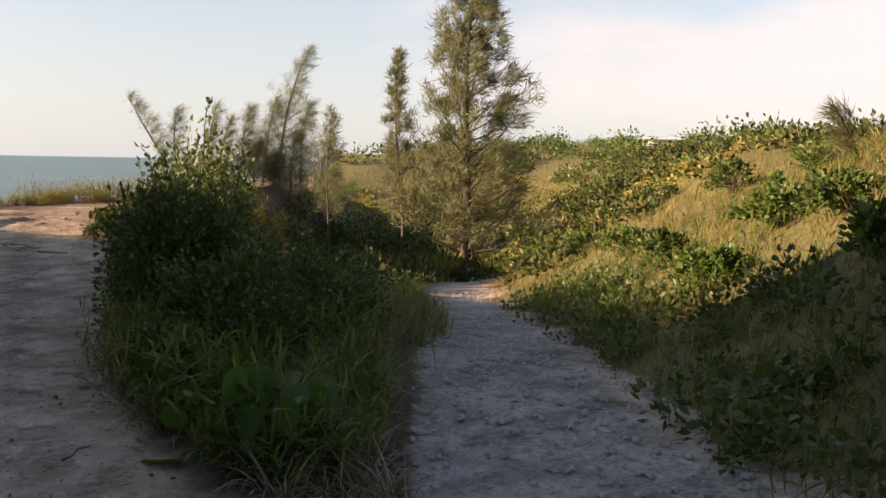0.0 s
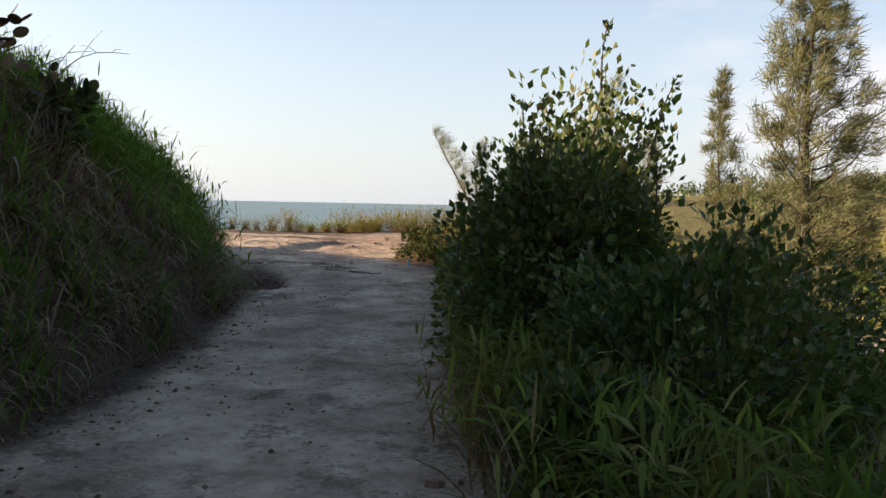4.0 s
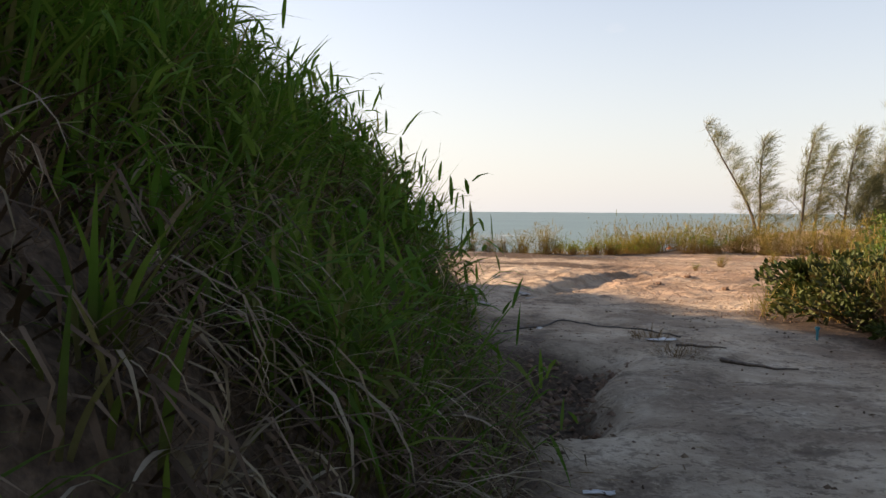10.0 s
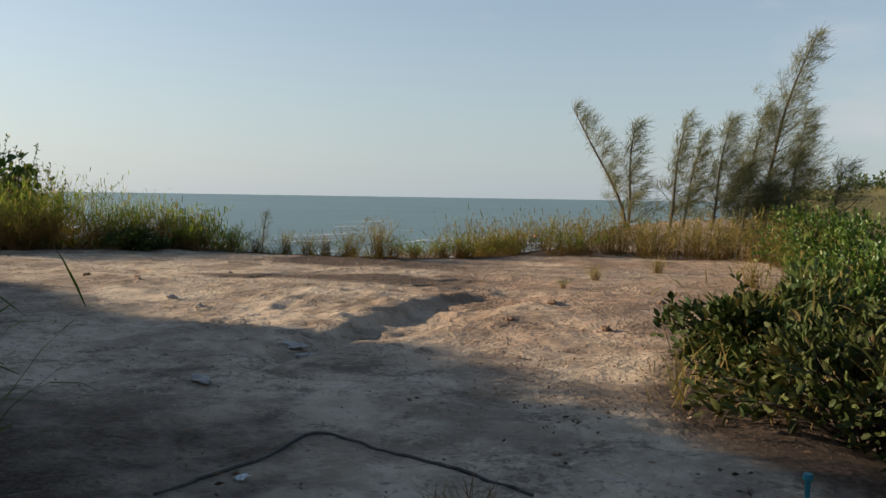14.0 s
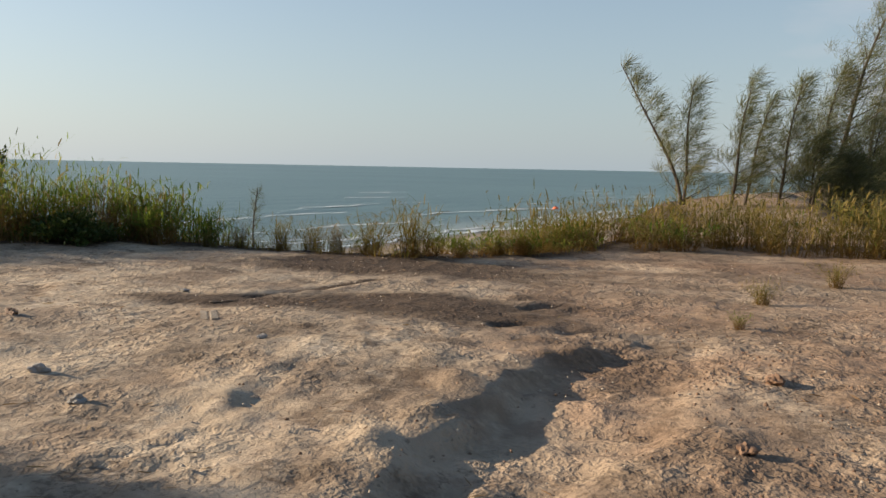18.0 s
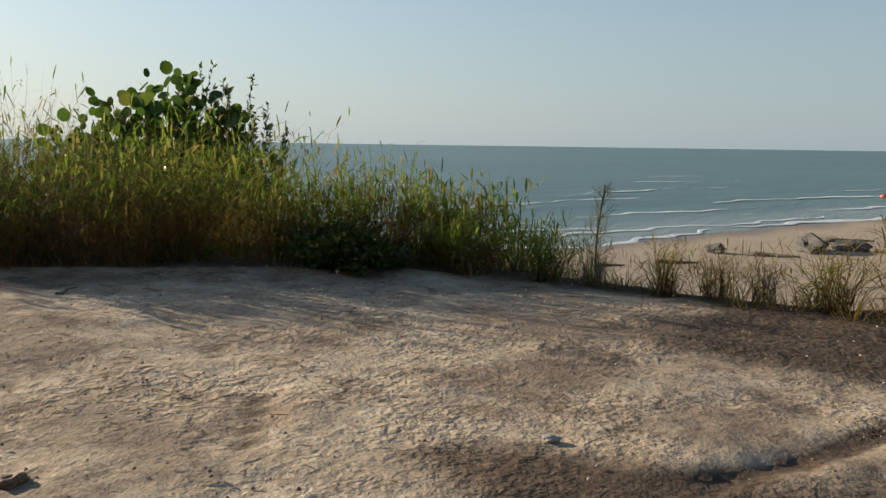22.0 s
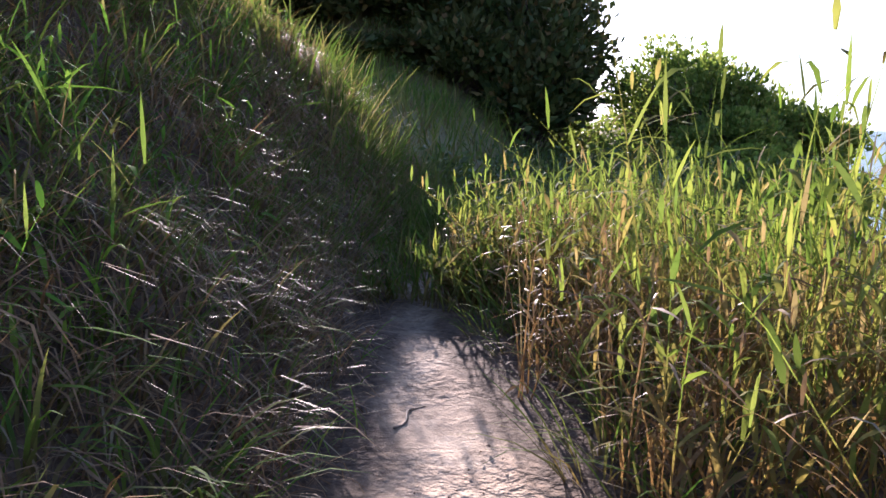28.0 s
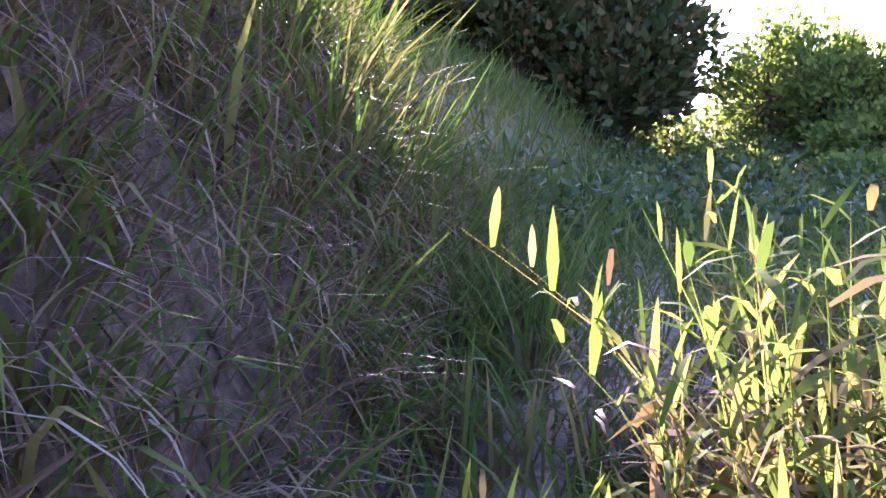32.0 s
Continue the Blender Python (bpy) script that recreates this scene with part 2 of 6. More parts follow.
M_foam = plain("sea_foam", (0.5, 0.54, 0.54), (0.72, 0.74, 0.74), 1.5, 0.6, 0.5)


def ground_material():
    """Pale sand, red earth, gravel, turf and dark humus that doubles as bank shade, mixed by where they lie."""
    n = Nodes("ground")
    big, mid, fine = n.noise(0.5, 5, 0.6), n.noise(3.2, 6, 0.62), n.noise(22, 5, 0.6)
    grit = n.noise(120, 3, 0.7)
    sand = n.ramp(mid, [(0.25, (0.34, 0.255, 0.175)), (0.5, (0.49, 0.385, 0.27)), (0.75, (0.6, 0.495, 0.37))])
    red = n.ramp(mid, [(0.25, (0.19, 0.11, 0.065)), (0.55, (0.32, 0.205, 0.13)), (0.85, (0.43, 0.315, 0.215))])
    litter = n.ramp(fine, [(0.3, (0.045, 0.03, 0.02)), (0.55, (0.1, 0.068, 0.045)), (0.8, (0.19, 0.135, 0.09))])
    gravel = n.ramp(fine, [(0.2, (0.19, 0.17, 0.145)), (0.5, (0.37, 0.34, 0.295)), (0.8, (0.55, 0.51, 0.45))])
    turf = n.ramp(mid, [(0.2, (0.055, 0.06, 0.02)), (0.5, (0.13, 0.12, 0.042)), (0.8, (0.22, 0.165, 0.075))])
    beach = n.ramp(mid, [(0.2, (0.3, 0.235, 0.17)), (0.7, (0.42, 0.34, 0.25))])
    wet = n.ramp(mid, [(0.2, (0.12, 0.1, 0.085)), (0.8, (0.2, 0.165, 0.13))])
    rubble = n.math("ADD", n.math("MULTIPLY", big, 0.9), n.math("MULTIPLY", mid, 0.6))
    col = n.mix(n.step(n.math("ADD", n.attr("red"), n.math("SUBTRACT", rubble, 0.75)), 0.25, 0.75), sand, red)
    col = n.mix(n.step(n.math("ADD", n.attr("gravel"), n.math("SUBTRACT", rubble, 0.75)), 0.3, 0.7), col, gravel)
    stain = n.step(n.math("ADD", n.noise(0.95, 6, 0.68), n.math("MULTIPLY", mid, 0.25)), 0.58, 0.72)
    col = n.mix(n.math("MULTIPLY", stain, 0.55), col, c4((0.17, 0.11, 0.07)))
    spots = n.step(n.math("ADD", n.noise(1.7, 6, 0.7), n.math("MULTIPLY", fine, 0.4)), 0.72, 0.86)
    col = n.mix(n.math("MULTIPLY", spots, 0.7), col, litter)
    # dark humus colour, on the bank also painted shade
    col = n.mix(n.step(n.math("ADD", n.attr("humus_shade"), n.math("SUBTRACT", rubble, 0.75)), 0.3, 0.8), col, litter)
    col = n.mix(n.step(n.math("ADD", n.attr("turf"), n.math("SUBTRACT", mid, 0.5)), 0.35, 0.65), col, turf)
    col = n.mix(n.attr("beach"), col, beach)
    col = n.mix(n.attr("wet"), col, wet)
    col = n.mix(n.math("MULTIPLY", n.step(grit, 0.55, 0.75), 0.25), col, litter)
    fleck = n.step(n.math("ADD", n.noise(13, 5, 0.72), n.math("MULTIPLY", n.math("SUBTRACT", n.noise(0.8, 4, 0.6), 0.5), 0.45)), 0.57, 0.63)
    col = n.mix(n.math("MULTIPLY", fleck, 0.5), col, litter)
    prints = n.add("TexVoronoi", Scale=7.0, Vector=n.place())
    prints.feature = "SMOOTH_F1"
    crust = n.step(n.noise(8.5, 3, 0.55), 0.4, 0.62)
    lumps = n.step(n.noise(21, 2, 0.5), 0.38, 0.66)
    worn = n.math("ADD", 0.25, n.math("MULTIPLY", n.step(n.noise(1.1, 4, 0.6), 0.38, 0.62), 0.9))
    h = n.math("ADD", n.math("MULTIPLY", mid, 0.5), n.math("MULTIPLY", worn, n.math("ADD", n.math("MULTIPLY", crust, 0.4), n.math("MULTIPLY", lumps, 0.24))))
    h = n.math("ADD", h, n.math("MULTIPLY", n.step(prints.outputs["Distance"], 0.1, 0.45), 0.14))
    normal = n.bump(h, 1.0, 0.023)
    normal = n.bump(n.noise(55, 3, 0.6), 0.7, 0.009, normal)
    # small shadows between crust and lumps, painted with the dark litter colour
    gap_shade = n.math("MULTIPLY", n.math("SUBTRACT", 1.0, n.math("MULTIPLY", crust, lumps)), n.step(n.noise(0.7, 5, 0.65), 0.42, 0.6))
    col = n.mix(n.math("MULTIPLY", gap_shade, n.math("MULTIPLY", n.math("SUBTRACT", 1.0, n.attr("beach")), 0.38)), col, litter)
    return n.done(n.surface(col, n.math("SUBTRACT", 0.95, n.math("MULTIPLY", n.attr("wet"), 0.6)), normal, Specular_IOR_Level=0.2))


M_ground = ground_material()


def water_material():
    n = Nodes("sea_water")
    far = n.noise(0.006, 4)
    v = n.add("Mapping", Vector=n.place())
    v.inputs["Rotation"].default_value = (0, 0, radians(24))
    v.inputs["Scale"].default_value = (1.0, 0.28, 1.0)
    ripples = n.noise(0.9, 5, 0.6, v.outputs["Vector"])
    swell = n.noise(0.09, 3, 0.5, v.outputs["Vector"])
    colour = n.mix(n.step(far, 0.35, 0.65), c4((0.035, 0.085, 0.075)), c4((0.065, 0.125, 0.11)))
    colour = n.mix(n.attr("shallow"), colour, c4((0.2, 0.23, 0.2)))
    caps = n.step(n.math("ADD", n.math("MULTIPLY", swell, 0.7), n.math("MULTIPLY", ripples, 0.6)), 0.88, 0.97)
    colour = n.mix(n.math("MULTIPLY", caps, n.attr("chop")), colour, c4((0.7, 0.74, 0.74)))
    h = n.math("ADD", n.math("MULTIPLY", ripples, 0.35), swell)
    return n.done(n.surface(colour, 0.32, n.bump(h, 0.65, 0.9), Specular_IOR_Level=0.25))


M_water = water_material()

# ---- mesh helpers ----
rng = np.random.default_rng(7)


def raw_mesh(name, verts, tris=None, quads=None, uv=None, smooth=False):
    """A mesh from arrays: verts (n, 3), tris (a, 3), quads (b, 4), uv per vertex (n, 2)."""
    me = bpy.data.meshes.new(name)
    tris = np.zeros((0, 3), int) if tris is None else np.asarray(tris, int)
    quads = np.zeros((0, 4), int) if quads is None else np.asarray(quads, int)
    loops = np.concatenate([tris.ravel(), quads.ravel()]).astype(np.int32)
    starts = np.concatenate([np.arange(len(tris)) * 3, len(tris) * 3 + np.arange(len(quads)) * 4]).astype(np.int32)
    me.vertices.add(len(verts))
    me.vertices.foreach_set("co", np.asarray(verts, np.float32).ravel())
    me.loops.add(len(loops))
    me.loops.foreach_set("vertex_index", loops)
    me.polygons.add(len(starts))
    me.polygons.foreach_set("loop_start", starts)
    if uv is not None:
        layer = me.uv_layers.new(name="UVMap")
        layer.data.foreach_set("uv", np.asarray(uv, np.float32)[loops].ravel())
    me.update(calc_edges=True)
    if smooth:
        me.polygons.foreach_set("use_smooth", np.ones(len(starts), bool))
    return me


class Heap:
    """Collects geometry and turns it into one mesh."""

    def __init__(self):
        self.v, self.t, self.q, self.u, self.n = [], [], [], [], 0

    def take(self, got):
        v, t, q, u = got
        self.v.append(v), self.u.append(u)
        self.t.append(np.asarray(t).reshape(-1, 3) + self.n), self.q.append(np.asarray(q).reshape(-1, 4) + self.n)
        self.n += len(v)
        return self

    def mesh(self, name, smooth=False):
        return raw_mesh(name, np.concatenate(self.v), np.concatenate(self.t), np.concatenate(self.q), np.concatenate(self.u), smooth)


def thing(name, mesh=None, mat=None, label="", category="", group="", kind="", at=None):
    ob = new(name, mesh)
    if mesh is not None and mat is not None and not mesh.materials:
        mesh.materials.append(mat)
    if at is not None:
        ob.matrix_world = at
    return tagged(ob, label, category, group, kind)


def piece(name, mesh, mat, parent, label="", kind=""):
    ob = new(name, mesh)
    if not mesh.materials:
        mesh.materials.append(mat)
    ob.parent = parent
    return tagged(ob, label, "", "", kind)


def blades(base, length, width, lean=0.35, curl=0.5, heading=None, seg=3, wind=(0.0, 0.0), stem=None):
    """Grass blades: each a tapered strip that leans and curls over. base (n, 3)."""
    k = len(base)
    base = np.asarray(base, float)
    length = np.broadcast_to(length, k) * rng.uniform(0.7, 1.25, k)
    width = np.broadcast_to(width, k) * rng.uniform(0.7, 1.3, k)
    a = rng.uniform(0, 2 * np.pi, k) if heading is None else heading
    hx, hy = np.cos(a), np.sin(a)
    ln, cu = lean * rng.uniform(0.2, 1.5, k), curl * rng.uniform(0.2, 1.5, k)
    verts, uvs = [], []
    tw = a + np.pi / 2 + rng.uniform(-0.7, 0.7, k)
    out, rise = np.zeros(k), np.zeros(k)
    for i in range(seg + 1):
        t = i / seg
        if i:
            el = np.pi / 2 - np.arctan(ln) - cu * 1.75 * (t - 0.5 / seg)
            out, rise = out + np.cos(el) / seg, rise + np.sin(el) / seg
        p = base + np.stack([hx * out + wind[0] * t * t, hy * out + wind[1] * t * t, rise], 1) * length[:, None]
        w = width * (0.55 + 1.2 * t - 1.75 * t * t if t < 1 else 0)
        if i < seg:
            s = np.stack([np.cos(tw), np.sin(tw), 0 * tw], 1) * (w / 2)[:, None]
            verts += [p - s, p + s]
            uvs += [np.tile((0, t), (k, 1)), np.tile((1, t), (k, 1))]
        else:
            verts.append(p)
            uvs.append(np.tile((0.5, 1), (k, 1)))
    m = len(verts)
    v = np.stack(verts, 1).reshape(-1, 3)
    u = np.stack(uvs, 1).reshape(-1, 2)
    o = (np.arange(k) * m)[:, None]
    q = np.concatenate([o + np.array([[2 * i, 2 * i + 1, 2 * i + 3, 2 * i + 2]]) for i in range(seg - 1)]) if seg > 1 else np.zeros((0, 4), int)
    t = o + np.array([[2 * seg - 2, 2 * seg - 1, 2 * seg]])
    return v, t, q, u


def unit(a):
    return a / np.maximum(np.linalg.norm(a, axis=-1, keepdims=True), 1e-9)


def leaves(pos, along, length, width, round_=False, fold=0.25):
    """Leaves of six faces, folded along the midrib; round_: nearly circular ones."""
    k = len(pos)
    pos, along = np.asarray(pos, float), unit(np.asarray(along, float))
    length = np.broadcast_to(length, k) * rng.uniform(0.65, 1.25, k)
    width = np.broadcast_to(width, k) * length / np.mean(length)
    side = unit(np.cross(along, rng.normal(size=(k, 3)) * 0.6 + (0, 0, 1)))
    up = np.cross(side, along)
    prof = [(0.28, 0.42), (0.68, 0.4)] if not round_ else [(0.1, 0.33), (0.36, 0.51), (0.68, 0.49), (0.92, 0.26)]
    L, W = length[:, None], width[:, None]

    def pt(t, s, h):
        return pos + along * L * t + side * W * s - up * (W * h)
    rows = len(prof)
    pts, uvs = [pt(0, 0, 0)], [(0.5, 0)]
    for t, w in prof:
        pts += [pt(t, -w, 0.04 * t), pt(t, 0, fold), pt(t, w, 0.04 * t)]
        uvs += [(0, t), (0.5, t), (1, t)]
    pts.append(pt(1, 0, 0.22 if not round_ else 0.08))
    uvs.append((0.5, 1))
    m = 3 * rows + 2
    o = (np.arange(k) * m)[:, None]
    last, e = 1 + 3 * (rows - 1), m - 1
    t = np.concatenate([o + [[0, 2, 1]], o + [[0, 3, 2]], o + [[last, last + 1, e]], o + [[last + 1, last + 2, e]]])
    q = np.concatenate([o + [[1 + 3 * r + c, 2 + 3 * r + c, 5 + 3 * r + c, 4 + 3 * r + c]] for r in range(rows - 1) for c in (0, 1)])
    return np.stack(pts, 1).reshape(-1, 3), t, q, np.tile(np.array(uvs, float), (k, 1))


def small_leaves(pos, along, length, width):
    """Leaves of two triangles, for foliage seen in the mass."""
    k = len(pos)
    pos, along = np.asarray(pos, float), unit(np.asarray(along, float))
    L = (np.broadcast_to(length, k) * rng.uniform(0.6, 1.35, k))[:, None]
    W = (np.broadcast_to(width, k) * rng.uniform(0.7, 1.3, k))[:, None]
    side = unit(np.cross(along, rng.normal(size=(k, 3)) + (0, 0, 0.6)))
    up = np.cross(side, along)
    v = np.stack([pos, pos + along * L * 0.45 - side * W * 0.5, pos + along * L, pos + along * L * 0.45 + side * W * 0.5 - up * W * 0.25], 1).reshape(-1, 3)
    u = np.tile(np.array([(0.5, 0), (0, 0.5), (0.5, 1), (1, 0.5)], float), (k, 1))
    o = (np.arange(k) * 4)[:, None]
    return v, np.concatenate([o + [[0, 2, 1]], o + [[0, 3, 2]]]), np.zeros((0, 4), int), u


def tube(points, radii, sides=6):
    """A tapered tube along points."""
    P = np.asarray(points, float)
    R = np.broadcast_to(radii, len(P))
    d = unit(np.gradient(P, axis=0))
    ref = np.where(np.abs(d[:, 2:3]) > 0.9, (1.0, 0, 0), (0, 0, 1.0))
    a = unit(np.cross(d, ref))
    b = np.cross(d, a)
    ang = np.linspace(0, 2 * np.pi, sides, endpoint=False)
    ring = a[:, None] * np.cos(ang)[None, :, None] + b[:, None] * np.sin(ang)[None, :, None]
    v = (P[:, None] + ring * R[:, None, None]).reshape(-1, 3)
    n = len(P)
    i, j = np.meshgrid(np.arange(n - 1), np.arange(sides), indexing="ij")
    j2 = (j + 1) % sides
    q = np.stack([i * sides + j, i * sides + j2, (i + 1) * sides + j2, (i + 1) * sides + j], -1).reshape(-1, 4)
    t = np.array([[0, k + 1, k] for k in range(1, sides - 1)] + [[(n - 1) * sides, (n - 1) * sides + k, (n - 1) * sides + k + 1] for k in range(1, sides - 1)])
    u = np.zeros((len(v), 2))
    return v, t, q, u


def lump(name, size, rough=0.25, seed=0, sub=2):
    """An uneven stone or clod."""
    bm = bmesh.new()
    bmesh.ops.create_icosphere(bm, subdivisions=sub, radius=0.5)
    off = Vector((seed * 3.1, seed * 1.7, 0))
    for v in bm.verts:
        v.co *= 1 + rough * 2 * noise.noise(v.co * 2.2 + off) + rough * noise.noise(v.co * 5 + off)
        v.co = Vector((v.co.x * size[0], v.co.y * size[1], v.co.z * size[2]))
    me = bpy.data.meshes.new(name)
    bm.to_mesh(me)
    bm.free()
    return me


# ---- the lie of the land ----
def smooth(e):
    e = np.clip(e, 0, 1)
    return e * e * (3 - 2 * e)


def fbm(x, y, scale, seed=0.0, octaves=4):
    """Cheap value noise built of sines at turned angles, about -1 to 1."""
    total, amp = np.zeros(np.broadcast(x, y).shape), 1.0
    for o in range(octaves):
        for j in range(3):
            th = seed * 1.3 + o * 2.1 + j * 1.05
            total = total + amp / 3 * np.sin((x * np.cos(th) + y * np.sin(th)) * scale * (1 + 0.37 * j) + seed * 7 + o * 3 + j * 5 + 1.7 * np.sin((x * np.sin(th) - y * np.cos(th)) * scale * 0.6 + j))
        amp, scale = amp * 0.5, scale * 2.1
    return total


def line_distance(x, y, line):
    """Signed distance to a polyline, positive on the left of its way."""
    x, y = np.asarray(x, float), np.asarray(y, float)
    best, sign = np.full(np.broadcast(x, y).shape, 1e9), np.ones(np.broadcast(x, y).shape)
    for (ax, ay), (bx, by) in zip(line[:-1], line[1:]):
        dx, dy = bx - ax, by - ay
        t = np.clip(((x - ax) * dx + (y - ay) * dy) / (dx * dx + dy * dy), 0, 1)
        d = np.hypot(x - ax - t * dx, y - ay - t * dy)
        side = np.sign(dx * (y - ay) - dy * (x - ax))
        near = d < best - 1e-9
        sign, best = np.where(near, side, sign), np.where(near, d, best)
    return best * np.where(sign == 0, 1, sign)


# the rim of the bluff above the beach (sea on its left), and the foot of the hill that the path walks round (hill on its left)
RIM = [(-900, 90), (-60, 50), (-48, 46), (-34, 40), (-26, 33.5), (-22, 31.4), (-20, 30.9), (-13, 31.3), (-10.5, 32.0), (-8.5, 31.9), (-6, 31.5), (-3.3, 33.2), (-1.5, 37), (0.5, 45), (2, 60), (8, 78), (22, 104), (45, 130), (120, 210), (900, 900)]
FOOT = [(-7, -60), (-4.6, -14), (-3.5, -4), (-2.9, 2), (-2.5, 6), (-2.5, 9), (-2.95, 12), (-3.3, 14), (-4.7, 16), (-7.2, 18.3), (-11, 21.8), (-14, 24.5), (-15.4, 25.7), (-16.5, 26.4), (-17.7, 26.75), (-20, 27.1), (-22, 27.5), (-24.5, 28.3), (-36, 33.4), (-50, 38)]
EAST = [(-1, -60), (1.0, -6), (1.6, 0), (0.9, 4), (0.7, 14), (0.2, 17), (-0.5, 18.1), (-0.7, 19.4), (-0.4, 20.8), (0.4, 22.6), (1.7, 25), (3.2, 30), (4.2, 36), (6, 48), (12, 70)]
SHORE = [(-500, 20), (-120, 48), (-60, 56), (-38, 62), (-24, 77), (-10, 108), (12, 150), (40, 190), (150, 320), (900, 1100)]
# the foot of the reed hedge
HEDGE = [(-9.2, 31.7), (-10.5, 31.0), (-13.4, 29.35), (-16, 27.85), (-17.6, 27.6), (-20, 27.7), (-22.2, 28.2), (-25, 29.8)]
HEDGE = HEDGE[::-1]        # sea side on its left
SEA_Z, LANE = -5.0, (0.33, 0.944)


def terrace(x, y):
    z = np.interp(y, [-30, -8, -5, -2.5, 0, 5, 10, 14, 20, 25, 30, 60], [3.5, 1.2, 0.8, 0.33, 0.02, 0.03, 0.12, 0.2, 0.22, 0.33, 0.32, 0.3])
    return z + 0.014 * np.clip(-3 - x, 0, 25)


def lane_coords(x, y):
    rx, ry = x - 0.9, y + 5
    return rx * LANE[0] + ry * LANE[1], rx * LANE[1] - ry * LANE[0]


def lane_centre(s):
    return np.interp(s, [-5, 5, 12, 22, 54], [1.0, 1.25, 1.15, 0.45, 1.6])


def height(x, y):
    x, y = np.asarray(x, float), np.asarray(y, float)
    z = terrace(x, y)
    # the valley with the lower lane
    s, n = lane_coords(x, y)
    v = np.interp(s, [-30, 0, 24, 53, 75, 110, 160], [3.5, 0.8, -1.4, -5.2, -4.5, 3.0, 5.5]) + 0.25 * fbm(x, y, 0.15, 2) * smooth((s - 10) / 20)
    top = 3.4 + 0.6 * fbm(x, y, 0.09, 4) + 1.5 * smooth((24 - s) / 16) + 2.2 * smooth((s - 60) / 90) + 0.004 * np.clip(n, 0, 300)
    rise = smooth((n - lane_centre(s) - 0.9) / (7.5 + 0.16 * np.clip(s, 0, 90))) ** 0.8
    v = v + (np.maximum(top, v) - v) * rise
    e = -line_distance(x, y, EAST)
    z = z + (v - z) * smooth((e - 0.2) / 5.0)
    # the hill
    f = line_distance(x, y, FOOT)
    # crest raised out of view at the near end for its shadow
    crest = 4.6 + 0.5 * fbm(x, y, 0.13, 1) + 3.2 * smooth((2.5 - y) / 6)
    hill = crest * (1 - np.exp(-np.clip(f, 0, 200) / (2.7 - 1.3 * np.exp(-((x + 23.5) / 4.0) ** 2))))
    hill *= (1 - 0.2 * smooth((-20 - x) / 12)) * (1 - 0.24 * smooth((-7 - x) / 6) * smooth((y - 17) / 4))
    # unseen bump added to throw shade on the open ground
    hill = hill + 0.8 * smooth((22.9 - y) / 0.8) * smooth((y - 16.5) / 2) * smooth((-12.5 - x) / 2) * smooth((x + 23) / 2)
    # last term: unseen higher back, added to shade the slope across the lane
    z = z + hill + 4.0 * smooth((f - 4) / 5) * smooth((8 - y) / 6) * smooth((y + 40) / 20)
    # the mound of scrub at the far end of the hill
    z = z + 1.6 * np.exp(-(((x + 41) / 5) ** 2 + ((y - 39.5) / 3.5) ** 2))
    # the ridge that closes the view along the track
    z = z + 3.0 * np.exp(-(((x + 44) / 4) ** 2 + ((y - 29.5) / 5) ** 2))
    # the bluff and the beach
    d = line_distance(x, y, RIM)
    beach = np.interp(line_distance(x, y, SHORE), [-45, -8, 0, 15, 100], [-3.5, -4.5, -5.0, -6.0, -8.0])
    z = z + (beach - z) * smooth((d + 0.3) / 6.5)
    return z


def hollow(x, y):
    return np.exp(-((x + 2.95 + 0.15 * np.sin(y * 2.3)) / 0.55) ** 4 - ((y - 14.3) / 1.3) ** 4)


# x, y, way, half length and depth of the ruts in the open ground
RUTS = ((-5.98, 27.6, 0.53, 0.85, 1.3, 0.03), (-8.75, 26.4, -0.48, 0.877, 0.75, 0.03), (-9.8, 27.3, 0.5, 0.86, 0.4, 0.03), (-3.3, 27.2, 0.75, 0.66, 0.5, 0.09), (-3.6, 25.95, 0.8, 0.6, 0.4, 0.08), (-2.95, 25.8, 0.85, 0.5, 0.45, 0.09), (-4.2, 28.1, 0.95, 0.3, 0.5, 0.06))
# the lip of the gully, its floor on the right
LIP = [(-4.75, 18.6), (-4.4, 20.3), (-4.05, 21.8), (-3.8, 22.7), (-3.45, 24.0), (-2.75, 25.2), (-2.1, 26.1)]


def rut_line(x, y):
    """How far a place lies in the litter that gathers in the two long ruts."""
    got = 0 * x
    for ox, oy, dx, dy, half, deep in RUTS[:3]:
        a, b = (x - ox) * dx + (y - oy) * dy, (x - ox) * dy - (y - oy) * dx
        got = np.maximum(got, np.exp(-((b + 0.04 * np.sin(a * 3)) / 0.09) ** 2) * smooth((half - np.abs(a)) / 0.4))
    return got


